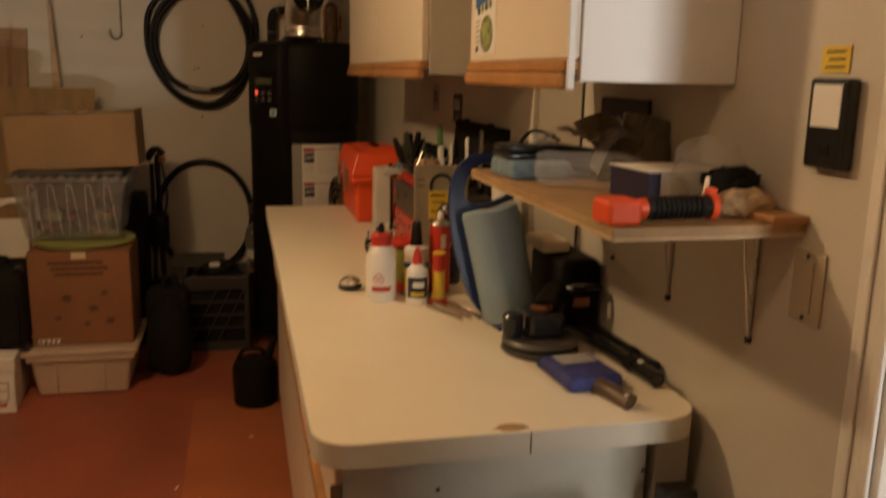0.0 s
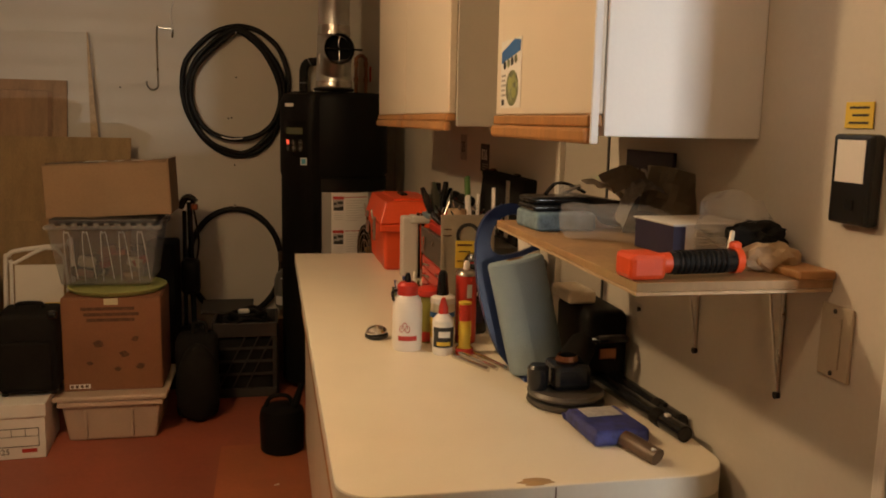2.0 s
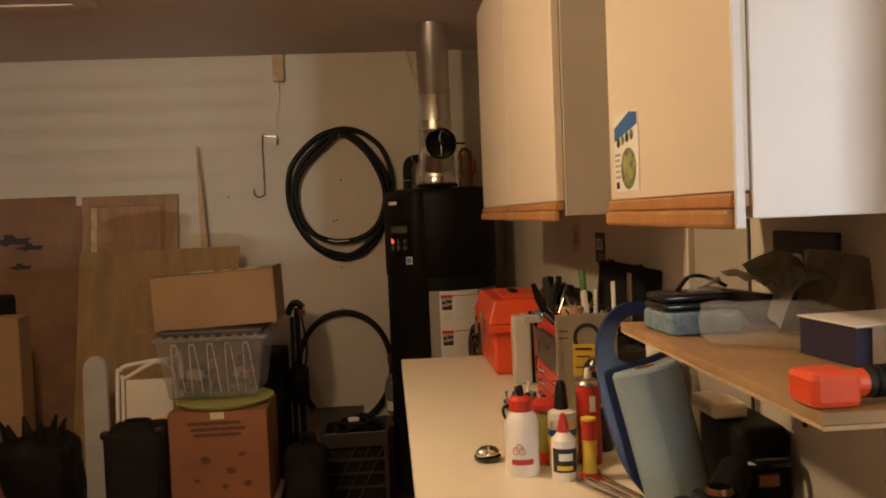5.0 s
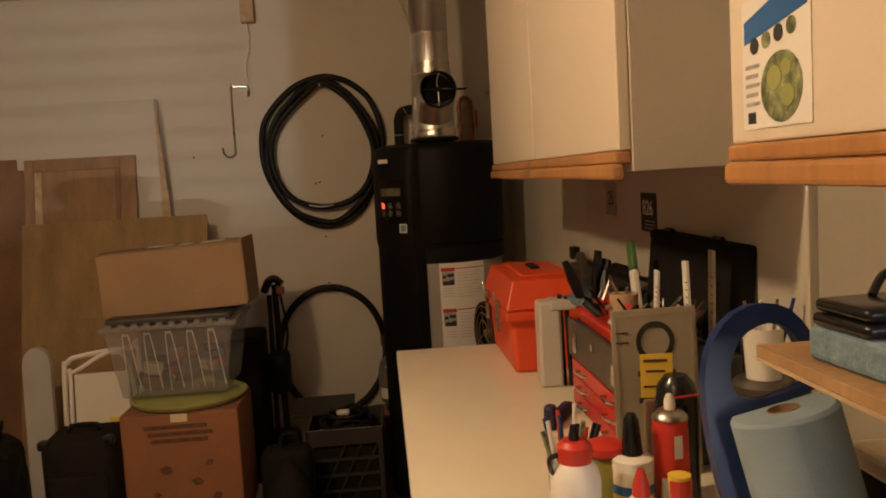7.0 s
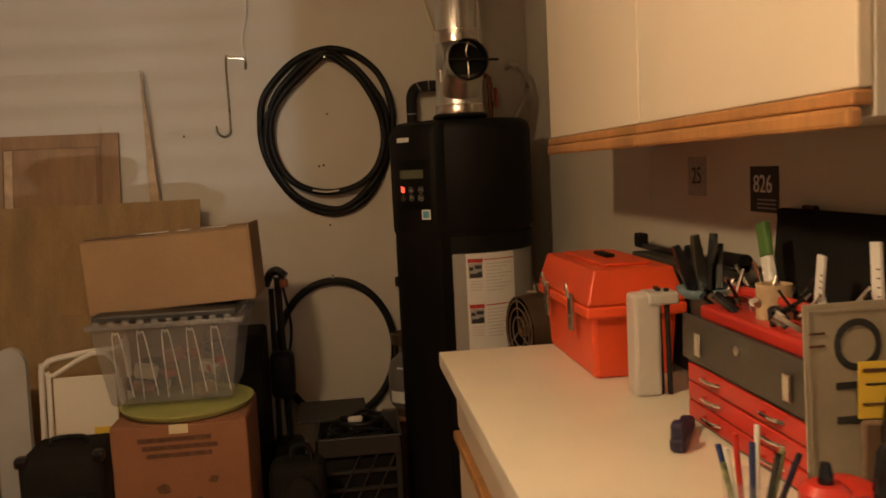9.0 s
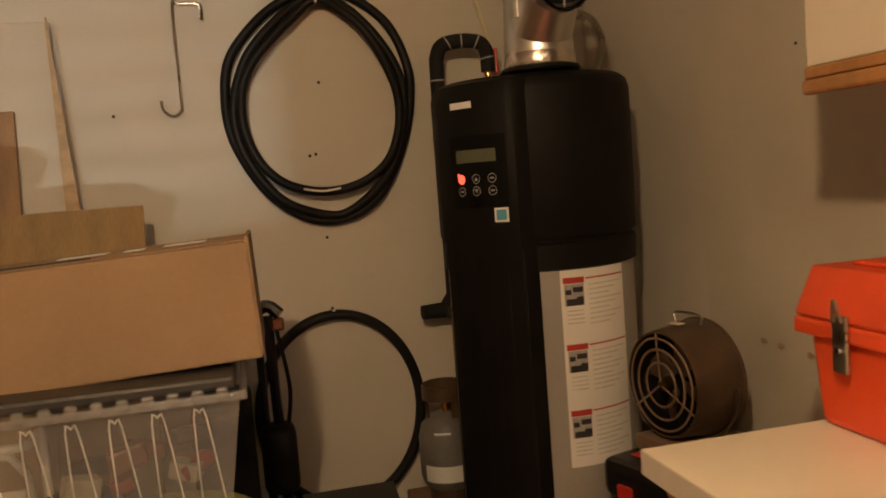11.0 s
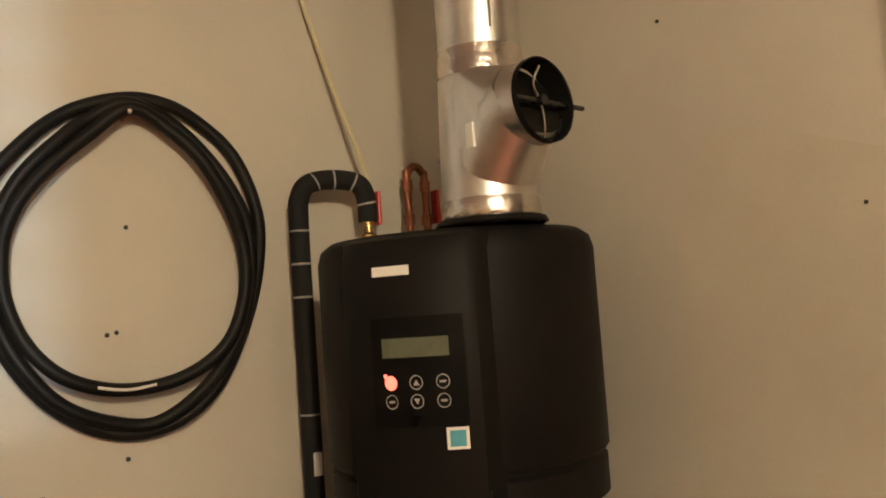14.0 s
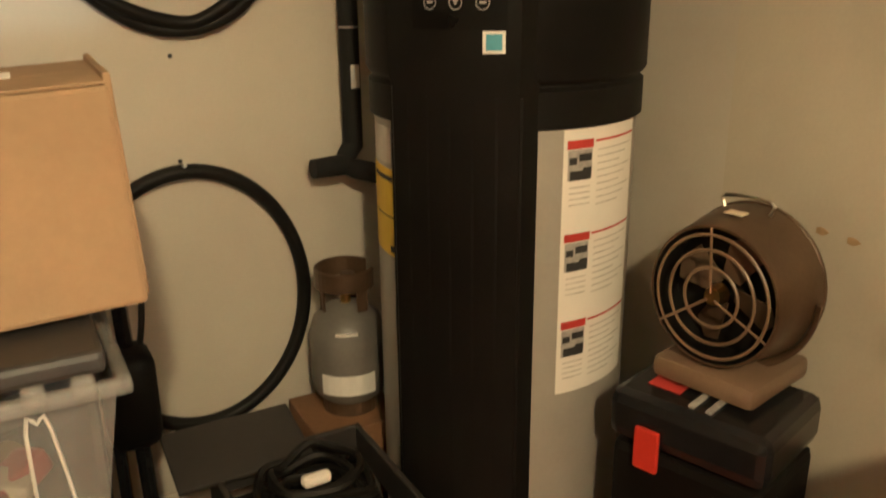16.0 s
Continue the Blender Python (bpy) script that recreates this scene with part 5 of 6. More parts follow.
gcase = thing("grey_case", (-0.078, -1.98, 0.911), 0, "dull grey metal case standing behind the toolbox", "case")
part("body", block((-0.045, -0.34, 0), (0.045, 0.28, 0.243), 0.006), GREYM, gcase)
part("lid", block((-0.047, -0.342, 0.244), (0.047, 0.282, 0.259), 0.004), GREYM, gcase)
clamp = thing("bar_clamp", (-0.07, -1.60, 1.171), 0, "black bar clamp lying on the grey case", "tool")
part("bar", block((-0.010, -0.66, 0.0), (0.010, -0.02, 0.018), 0.002), BLACKG, clamp)
part("jaw", block((-0.014, -0.05, 0.0), (0.014, 0.0, 0.042), 0.006), BLACK, clamp, "worn black jaw")
part("jaw", block((-0.014, -0.42, 0.0), (0.014, -0.36, 0.036), 0.006), BLACK, clamp)
part("grip", rod((0, -0.66, 0.022), (0, -0.50, 0.022), 0.018, 0.015, 14), BLACK, clamp, "", True)
sleeve = thing("milky_sleeve", (-0.285, -2.215, 0.911), 0, "upright milky plastic sleeve of long parts", "container")
part("wall", block((-0.03, -0.03, 0), (0.03, 0.03, 0.225), 0.008), MILKY, sleeve)
for x, y in ((0.035, -0.01), (0.04, 0.015), (0.05, -0.02)):
    part("stick", rod((x, y, 0), (x - 0.005, y, 0.235), 0.006, seg=8), BLACKG, sleeve)
part("cap", block((0.0, -0.035, 0.20), (0.07, 0.03, 0.228), 0.006), MILKY, sleeve)

chest = thing("mechanic_chest", (-0.16, -2.64, 0.911), 0, "grey metal tool chest with red drawers and tray", "tool chest")
part("body", block((-0.105, -0.235, 0), (0.105, 0.235, 0.205), 0.005), GREYM, chest)
for k in range(3):
    d = part("drawer", block((-0.112, -0.22, 0.010 + 0.037 * k), (-0.1055, 0.22, 0.043 + 0.037 * k), 0.002), RED, chest, "red drawer front")
    for y in (-0.11, 0.11):
        part("pull", tube([(-0.113, y - 0.03, 0.028 + 0.037 * k), (-0.126, y - 0.02, 0.031 + 0.037 * k), (-0.126, y + 0.02, 0.031 + 0.037 * k), (-0.113, y + 0.03, 0.028 + 0.037 * k)], 0.0035, 6, n=3), CHROME, d)
part("lid_front", block((-0.115, -0.238, 0.124), (-0.1055, 0.238, 0.212), 0.003), GREYM, chest)
for y in (-0.16, 0.16):
    part("clasp", block((-0.121, y - 0.012, 0.14), (-0.1155, y + 0.012, 0.185), 0.003), CHROME, chest)
part("lock", rod((-0.121, 0.0, 0.185), (-0.1155, 0.0, 0.185), 0.009), CHROME, chest)
tr = part("tray", block((-0.095, -0.20, 0.2055), (0.02, 0.20, 0.232), 0.006), RED, chest, "red tray")
part("tray_handle", tube([(-0.04, -0.18, 0.23), (-0.04, -0.15, 0.262), (-0.04, 0.15, 0.262), (-0.04, 0.18, 0.23)], 0.010, 8, n=4), RED, tr)
part("open_lid", block((0.106, -0.235, 0.10), (0.118, 0.235, 0.29), 0.003), GREYM, chest)
# loose tools in the tray
rnd = random.Random(14)
for k in range(22):
    x, y = -0.16 + rnd.uniform(-0.075, 0.08), -2.60 + rnd.uniform(-0.20, 0.20)
    r, h = rnd.uniform(0.006, 0.014), rnd.uniform(0.03, 0.075)
    q = bmesh.new()
    rod((0, 0, 0), (rnd.uniform(-0.04, 0.04), rnd.uniform(-0.03, 0.03), h * 0.5), r, r * 0.9, 8, q)
    rod((0, 0, h * 0.42), (rnd.uniform(-0.04, 0.04), rnd.uniform(-0.03, 0.03), h), r * 0.4, r * 0.3, 6, q)
    ob = tagged(part("hand_tool", q, rnd.choice((STEEL, BLACKG, CHROME, STEEL, WOODP, BLACKG))), "small loose hand tool in the chest tray", "tool", "loose tools in the tray")
    ob.location = (x, y, 1.1435)
pw = thing("cutter_holder", (-0.20, -2.36, 1.1435), 0, "jar of black-handled cutters and clamps", "tool jar")
part("dish", lathe([(0, 0), (0.05, 0), (0.062, 0.012), (0.064, 0.02), (0.05, 0.012), (0, 0.01)], 24), SPONGE, pw, "", True)
for k, (a, ln) in enumerate(((-20, 0.10), (-8, 0.115), (10, 0.115), (22, 0.095))):
    q = sheet([(-0.010, 0), (0.010, 0), (0.013, ln * 0.55), (0.006, ln), (-0.008, ln), (-0.013, ln * 0.5)], 0.012, None, pose(-0.03 + 0.02 * k, 0, 0.012, 0, a, 20 * k))
    part("cutter", q, BLACKG if k != 1 else STEEL, pw)
part("blade", rod((-0.01, 0.02, 0.01), (0.03, 0.03, 0.05), 0.012, 0.01), CHROME, pw)
# leaning black case with rulers before it
bc = thing("black_case", (-0.075, -2.60, 0.911), 0, "flat black case leaning on the wall", "case", ry=6)
part("panel", block((-0.02, -0.26, 0.0), (0.02, 0.24, 0.405), 0.008), DARK, bc)
part("rim", block((-0.024, -0.25, 0.385), (-0.0205, 0.23, 0.40), 0.002), DARK, bc)
for y in (-0.15, 0.13):
    part("hinge", rod((-0.012, y - 0.02, 0.408), (-0.012, y + 0.02, 0.408), 0.006, seg=8), BLACKG, bc)
def flat_stick(name, x, y, z0, h, w, lean, material, label):
    t = thing(name, (x, y, z0), 0, label, "tool", rx=lean)
    part("blade", block((-0.003, -w / 2, 0), (0.003, w / 2, h), 0.001), material, t)
    for k in range(6):
        part("mark", block((-0.0036, -w / 2, h * 0.2 + 0.1 * h * k), (-0.0031, -w / 8, h * 0.2 + 0.1 * h * k + 0.002)), INK, t)
    return t
flat_stick("steel_ruler", -0.105, -2.855, 1.145, 0.165, 0.022, 3, STEEL, "steel ruler standing at the chest")
flat_stick("white_scale", -0.128, -2.80, 1.145, 0.14, 0.024, -4, PAPER, "white plastic scale standing upright")
flat_stick("wooden_stick", -0.145, -2.66, 1.145, 0.11, 0.022, 8, PAPER, "pale wooden paddle stick")
brush = thing("paint_brush", (-0.13, -2.49, 1.145), 0, "small paint brush with green and white handle", "brush", rx=-16)
part("handle", block((-0.008, -0.015, 0.0), (0.008, 0.015, 0.09), 0.004), PAPER, brush)
part("sleeve", block((-0.007, -0.017, 0.09), (0.007, 0.017, 0.155), 0.003), mat("green sleeve", (0.10, 0.20, 0.05), 0.5), brush)
roll_t = tagged(part("tape_roll", lathe([(0.02, 0), (0.03, 0), (0.03, 0.06), (0.02, 0.06), (0.02, 0)], 24, None, (-0.20, -2.62, 1.1435)), PLYEDGE, smooth=True), "upright roll of tan tape", "tape")
mug = tagged(part("white_cup", lathe([(0, 0), (0.028, 0), (0.033, 0.085), (0.030, 0.085), (0.026, 0.01), (0, 0.008)], 24, None, (-0.085, -3.02, 1.11)), WHITE, smooth=True), "white plastic cup with brushes", "cup")
tagged(part("stack_tin", lathe([(0, 0), (0.05, 0), (0.052, 0.19), (0.045, 0.198), (0, 0.198)], 28, None, (-0.085, -3.02, 0.911)), GREYM, smooth=True), "grey metal tin under the cup", "tin")
for k in range(4):
    q = rod((0, 0, 0), (0.02 * (k - 1.5), -0.01, 0.12), 0.004, 0.003, 6)
    ob = tagged(part("thin_brush", q, (WOODP, PAPER, STEEL, BLUE)[k]), "thin brush standing in the cup", "brush", "brushes in the cup")
    ob.location = (-0.09 + 0.008 * k, -3.02, 1.121)
# tan plate standing before the chest
pl = thing("license_plate", (-0.227, -2.905, 0.911), 0, "tan embossed metal plate standing on its end", "plate", rx=-3)
q = block((-0.078, -0.002, 0), (0.078, 0.002, 0.305), 0.0015)
part("sheet", q, PLATE, pl)
words("digit", "O", 0.10, pose(0.005, -0.0032, 0.245, 90) @ pose(0, 0, 0, 0, 0, 90), INK, pl)
words("digit", "H", 0.10, pose(0.005, -0.0032, 0.165, 90) @ pose(0, 0, 0, 0, 0, 90), INK, pl)
words("small_digits", "11", 0.035, pose(-0.058, -0.0032, 0.255, 90) @ pose(0, 0, 0, 0, 0, 90), BROWNINK, pl)
part("print_line", block((0.055, -0.0034, 0.05), (0.064, -0.0022, 0.15)), BROWNINK, pl)
for a, b in (((-0.07, 0.292), (0.07, 0.296)), ((-0.07, 0.008), (0.07, 0.012)), ((-0.072, 0.008), (-0.068, 0.296)), ((0.068, 0.008), (0.072, 0.296))):
    part("raised_border", block((a[0], -0.0036, a[1]), (b[0], -0.0022, b[1])), PLATE, pl)
yc = thing("yellow_card", (-0.255, -2.985, 1.035), -8, "bright yellow hang card with dark print on a packet", "card")
part("card", block((-0.027, -0.001, 0.045), (0.027, 0.001, 0.12), 0.0005), YELLOW, yc)
part("print_line", block((-0.022, -0.0018, 0.106), (0.018, -0.0011, 0.111)), BROWNINK, yc)
part("print_line", block((-0.018, -0.0018, 0.089), (0.014, -0.0011, 0.092)), INK, yc)
part("print_line", block((-0.022, -0.0018, 0.063), (0.02, -0.0011, 0.066)), BROWNINK, yc)
part("packet", block((-0.025, -0.012, -0.124), (0.025, 0.0, 0.044), 0.004), BROWNB, yc)
part("nozzle", rod((0.0, -0.018, -0.02), (0.0, -0.018, 0.03), 0.010, 0.005), BRASS, yc)


# ---- bottles and cans ----
def bottle(name, x, y, profile, material, label, category="bottle"):
    t = thing(name, (x, y, 0.911), 0, label, category)
    part("body", lathe(profile, 32), material, t, "", True)
    return t


wbt = bottle("sports_bottle", -0.442, -3.17, [(0, 0), (0.034, 0), (0.037, 0.006), (0.037, 0.11), (0.033, 0.128), (0.022, 0.142), (0, 0.142)], WHITE, "white sports bottle with red cap and red print")
part("cap", lathe([(0.025, 0.138), (0.026, 0.142), (0.026, 0.162), (0.018, 0.17), (0, 0.17)], 24), RED, wbt, "red cap", True)
part("nozzle", lathe([(0.008, 0.168), (0.008, 0.178), (0.005, 0.192), (0, 0.193)], 12), BLACKG, wbt)
part("cap_loop", tube([(-0.024, 0, 0.15), (-0.038, -0.005, 0.145), (-0.036, -0.005, 0.128), (-0.028, 0, 0.12)], 0.004, 6), BLACKG, wbt)
part("print_band", arc_sheet(0.0372, 0.0376, 0.028, 0.04, 225, 300, 8), RINK, wbt)
for a in (240, 262):
    part("printed_wheel", tube([(0.0376 * math.cos(radians(a + 9 * math.cos(k * 0.785))), 0.0376 * math.sin(radians(a + 9 * math.cos(k * 0.785))), 0.058 + 0.008 * math.sin(k * 0.785)) for k in range(8)], 0.0008, 4, True, 2), RINK, wbt)
part("printed_frame", tube([(0.0376 * math.cos(radians(a)), 0.0376 * math.sin(radians(a)), z) for a, z in ((240, 0.058), (246, 0.072), (258, 0.072), (262, 0.058))], 0.0008, 4, n=2), RINK, wbt)
b2 = bottle("yellow_bottle", -0.378, -3.10, [(0, 0), (0.03, 0), (0.031, 0.004), (0.031, 0.11), (0.02, 0.125), (0, 0.125)], mat("olive bottle", (0.30, 0.28, 0.05), 0.4), "olive yellow bottle with a wide red cap")
part("cap", lathe([(0.03, 0.12), (0.034, 0.125), (0.034, 0.136), (0.012, 0.145), (0, 0.145)], 24), RED, b2, "red cap", True)
part("base_band", lathe([(0.0314, 0.004), (0.0318, 0.02), (0.0314, 0.03)], 24), RED, b2)
b3 = bottle("glue_bottle", -0.362, -3.225, [(0, 0), (0.024, 0), (0.026, 0.005), (0.026, 0.085), (0.012, 0.102), (0, 0.102)], WHITE, "white glue bottle with red nozzle and label")
part("nozzle", lathe([(0.013, 0.10), (0.012, 0.115), (0.006, 0.135), (0.004, 0.14), (0, 0.14)], 16), RED, b3, "red nozzle", True)
part("label", arc_sheet(0.0262, 0.0266, 0.02, 0.07, 200, 330, 10), INK, b3, "dark label")
part("label_print", arc_sheet(0.0267, 0.027, 0.045, 0.06, 235, 300, 6), PAPER, b3)
part("label_print", arc_sheet(0.0267, 0.027, 0.025, 0.034, 225, 300, 6), YELLOW, b3)
b4 = bottle("cream_tub", -0.345, -3.13, [(0, 0), (0.036, 0), (0.038, 0.005), (0.038, 0.12), (0.03, 0.13), (0, 0.132)], CREAM, "cream tub bottle with blue and yellow label")
b4.scale = (0.82, 0.82, 0.95)
part("label", arc_sheet(0.0382, 0.0386, 0.02, 0.09, 180, 350, 12), YELLOW, b4)
part("lid", lathe([(0.0385, 0.112), (0.039, 0.116), (0.039, 0.128), (0.03, 0.134), (0, 0.134)], 28), WHITE, b4, "white lid", True)
part("label_band", arc_sheet(0.0387, 0.039, 0.075, 0.09, 180, 350, 12), SBLUE, b4)
part("label_mark", arc_sheet(0.0387, 0.039, 0.035, 0.06, 230, 270, 4), RED, b4)
part("neck", lathe([(0.02, 0.13), (0.018, 0.15), (0.014, 0.19), (0.008, 0.20), (0, 0.20)], 18), BLACKG, b4, "black nozzle", True)
b5 = bottle("glue_tube", -0.31, -3.235, [(0, 0), (0.02, 0), (0.021, 0.012), (0.015, 0.02), (0.013, 0.08), (0.016, 0.13), (0, 0.13)], YELLOW, "yellow tube standing on a red cap")
part("cap", lathe([(0.0205, 0), (0.0225, 0.002), (0.022, 0.016), (0.0205, 0.017)], 20), RED, b5)
part("stripe", arc_sheet(0.0165, 0.0172, 0.085, 0.125, 200, 330, 5), RED, b5)
b6 = bottle("spray_can", -0.282, -3.122, [(0, 0), (0.031, 0), (0.033, 0.004), (0.033, 0.17), (0.028, 0.182), (0.016, 0.19), (0, 0.19)], RED, "red spray can with white nozzle and red straw", "can")
b6.scale = (0.82, 0.82, 1.0)
part("shoulder", lathe([(0.0336, 0.176), (0.0325, 0.180), (0.022, 0.189), (0.015, 0.191)], 28), STEEL, b6, "", True)
part("nozzle", lathe([(0.011, 0.189), (0.010, 0.205), (0.006, 0.213), (0, 0.214)], 14), WHITE, b6, "white nozzle", True)
part("straw", rod((0.004, 0, 0.206), (0.13, 0.03, 0.204), 0.002, seg=6), RED, b6, "thin red straw")
part("label", arc_sheet(0.0332, 0.0336, 0.02, 0.075, 215, 290, 8), YELLOW, b6)
part("label_flash", arc_sheet(0.0337, 0.034, 0.05, 0.09, 220, 262, 6), PAPER, b6)
part("label_mark", arc_sheet(0.0332, 0.0336, 0.12, 0.155, 262, 290, 4), PAPER, b6)
b7 = bottle("black_spray_can", -0.235, -3.02, [(0, 0), (0.033, 0), (0.035, 0.005), (0.035, 0.165), (0.03, 0.20), (0.018, 0.215), (0, 0.216)], BLACKG, "tall black spray can with white print", "can")
for z, a0, a1 in ((0.105, 222, 270), (0.09, 224, 266)):
    part("print_line", arc_sheet(0.0352, 0.0355, z, z + 0.010, a0, a1, 6), PAPER, b7)
part("label", arc_sheet(0.0352, 0.0355, 0.03, 0.075, 200, 300, 8), VIOLET, b7)
cup = thing("pen_pot", (-0.40, -2.93, 0.911), 0, "clear pot full of pens and markers", "pot")
part("wall", lathe([(0.0, 0.002), (0.036, 0.002), (0.04, 0.085), (0.0385, 0.085)], 24), CLEAR, cup, "", True)
for k in range(11):
    a = k * 2.4
    r0, r1 = 0.018, 0.034 + 0.012 * (k % 3)
    part("pen", rod((r0 * math.cos(a), r0 * math.sin(a), 0.004), (r1 * math.cos(a), r1 * math.sin(a), 0.11 + 0.012 * (k % 4)), 0.0042, seg=7),
         (RED, BLUE, BLACKG, PAPER, LEAF, VIOLET)[k % 6], cup)
grip = thing("caulk_tool", (-0.325, -2.52, 0.911), 60, "dark blue pistol-shaped hand tool lying down", "tool")
part("barrel", block((-0.09, -0.014, 0), (0.06, 0.014, 0.028), 0.008), VIOLET, grip)
part("grip", block((-0.09, -0.012, 0.02), (-0.06, 0.012, 0.055), 0.008), VIOLET, grip)
mir = thing("bicycle_mirror", (-0.505, -3.06, 0.911), 30, "small chrome mirror lying on the worktop", "mirror")
q = bmesh.new()
bmesh.ops.create_uvsphere(q, u_segments=20, v_segments=10, radius=1)
for v in q.verts:
    v.co = Vector((v.co.x * 0.03, v.co.y * 0.024, v.co.z * 0.017 + 0.017))
part("shell", q, CHROME, mir, "", True)
part("rim", lathe([(0.022, 0.0), (0.0305, 0.004), (0.0305, 0.012)], 20), BLACKG, mir)
for k in range(3):
    q = rod((0, 0, 0.006), (0.055, -0.125 - 0.02 * k, 0.006), 0.006, 0.0055, 10)
    ob = tagged(part("socket_extension", q, CHROME, smooth=True), "chrome socket extension bar on the worktop", "tool", "socket bars")
    ob.location = (-0.345 + 0.022 * k, -3.27 + 0.025 * k, 0.911)

# ---- towel roll on its blue holder ----
tow = thing("towel_holder", (-0.178, -3.42, 0.911), 0, "blue plastic holder with a blue shop towel roll", "towel holder", ry=-12, rx=-7)
tow.scale = (1.0, 1.0, 1.06)
hook_out = [(-0.045, 0.0), (-0.075, 0.06), (-0.088, 0.14), (-0.088, 0.22), (-0.074, 0.30), (-0.048, 0.345), (-0.012, 0.368), (0.025, 0.37), (0.055, 0.355), (0.072, 0.325), (0.075, 0.30), (0.058, 0.302), (0.052, 0.325), (0.035, 0.342), (0.01, 0.346), (-0.018, 0.335), (-0.036, 0.31), (-0.042, 0.285), (-0.03, 0.268), (0.0, 0.262), (0.05, 0.266), (0.07, 0.272), (0.07, 0.258), (-0.045, 0.246), (-0.052, 0.10), (-0.02, 0.0)]
curved = []
for k, p in enumerate(hook_out):
    o, q, r = hook_out[k - 1], hook_out[(k + 1) % len(hook_out)], hook_out[(k + 2) % len(hook_out)]
    curved.append(p)
    if k < 21 and k not in (0, 10):
        curved.append(tuple((9 * p[j] + 9 * q[j] - o[j] - r[j]) / 16 for j in (0, 1)))
part("frame", sheet(curved, 0.022, None, pose(0, 0.03, 0)), BLUE, tow, "dark blue curved frame")
part("foot", block((-0.05, -0.06, 0), (0.06, 0.06, 0.012), 0.005), BLUE, tow)
part("roll", lathe([(0.02, 0.0125), (0.060, 0.0125), (0.064, 0.018), (0.064, 0.248), (0.060, 0.253), (0.02, 0.253), (0.02, 0.0125)], 44), TOWEL, tow, "light blue paper towel roll", True)
part("core", lathe([(0.0185, 0.013), (0.0195, 0.013), (0.0195, 0.254), (0.0185, 0.254), (0.0185, 0.013)], 24), CARD, tow)
part("loose_edge", arc_sheet(0.064, 0.0655, 0.016, 0.25, 195, 255, 10), TOWEL, tow)

# ---- dark power tool, its pad and tubes ----
dc = thing("drill_case", (-0.058, -3.42, 0.911), 0, "black hard drill case standing by the wall", "case")
part("body", block((-0.05, -0.10, 0), (0.05, 0.10, 0.165), 0.02, None, 3), BLACK, dc, "", True)
part("handle", tube([(-0.03, -0.101, 0.10), (-0.03, -0.125, 0.11), (0.03, -0.125, 0.11), (0.03, -0.101, 0.10)], 0.009, 8, n=3), BLACKG, dc)
part("clasp", block((-0.02, -0.108, 0.06), (0.02, -0.1, 0.085), 0.003), COPPER, dc)
tagged(part("cream_box", block((-0.125, -3.45, 1.0765), (-0.058, -3.33, 1.106), 0.008), CREAM), "flat cream plastic box on the drill case", "box")
sd = thing("disc_sander", (-0.184, -3.615, 0.911), 0, "black power sander resting on a round grey pad", "power tool")
part("pad", lathe([(0, 0), (0.074, 0), (0.080, 0.005), (0.078, 0.012), (0.066, 0.0145), (0.066, 0.017), (0.077, 0.0195), (0.079, 0.025), (0.074, 0.031), (0.0, 0.033)], 36), GREYM, sd, "round grey pad", True)
part("gearbox", block((-0.035, -0.03, 0.03), (0.045, 0.05, 0.085), 0.012), BLACKG, sd)
part("knob", lathe([(0.018, 0.03), (0.022, 0.045), (0.022, 0.075), (0.016, 0.082), (0, 0.082)], 20, None, (-0.06, 0.0, 0)), BLACKG, sd, "", True)
part("motor", rod((0.01, 0.01, 0.07), (0.07, 0.10, 0.09), 0.034, 0.03, 20), BLACK, sd, "", True)
part("brass_ring", lathe([(0.02, 0.085), (0.024, 0.09), (0.02, 0.1)], 18), COPPER, sd)
for k, (x0, y0, x1, y1) in enumerate(((-0.075, -3.50, -0.045, -3.86), (-0.04, -3.46, -0.022, -3.80))):
    t = thing("black_tube", (x0, y0, 0.927), 0, "black plastic extension tube lying on the worktop", "tube", "black tubes on the worktop")
    v = Vector((x1 - x0, y1 - y0, 0))
    part("pipe", rod((0, 0, 0.0), v, 0.0155, 0.0155, 20), BLACKG, t, "", True)
    part("collar", rod(v * 0.72, v * 0.8, 0.0165, 0.0165, 20), BLACK, t, "", True)
    part("bore", rod(v * 0.999, v * 1.002, 0.0125, 0.0125, 16), INK, t)
    part("clip", block((v.x - 0.012, v.y + 0.05, 0.013), (v.x - 0.002, v.y + 0.062, 0.019), 0.002), PAPER if k == 0 else BLACK, t)
db = thing("dust_brush", (-0.166, -3.795, 0.911), -86, "violet-blue bench brush with a dark handle", "brush")
q = block((-0.075, -0.054, 0.0), (0.062, 0.054, 0.027), 0.008, None, 3)
for v in q.verts:
    v.co.z += 0.004 * noise.noise(v.co * 90)
part("bristle_block", q, BRISTLE, db, "violet-blue bristle tuft")
rnd = random.Random(2)
for i in range(12):
    y = -0.05 + 0.0091 * i
    part("tuft", rod((-0.07, y, 0.010), (-0.088 - rnd.uniform(0, 0.012), y + rnd.uniform(-0.004, 0.004), 0.007), 0.008, 0.003, 6), BRISTLE, db)
part("back_label", block((-0.06, -0.034, 0.0285), (-0.012, 0.036, 0.0305), 0.001), GINK, db)
part("handle", tube([(0.05, 0.0, 0.013), (0.09, 0.006, 0.014), (0.12, 0.012, 0.013), (0.15, 0.018, 0.012)], 0.016, 10, n=5, flat=0.65), BROWNM, db, "dark brown handle", True)
part("hang_hole", rod((0.14, 0.016, 0.020), (0.14, 0.016, 0.0245), 0.005, seg=10), PAPER, db)

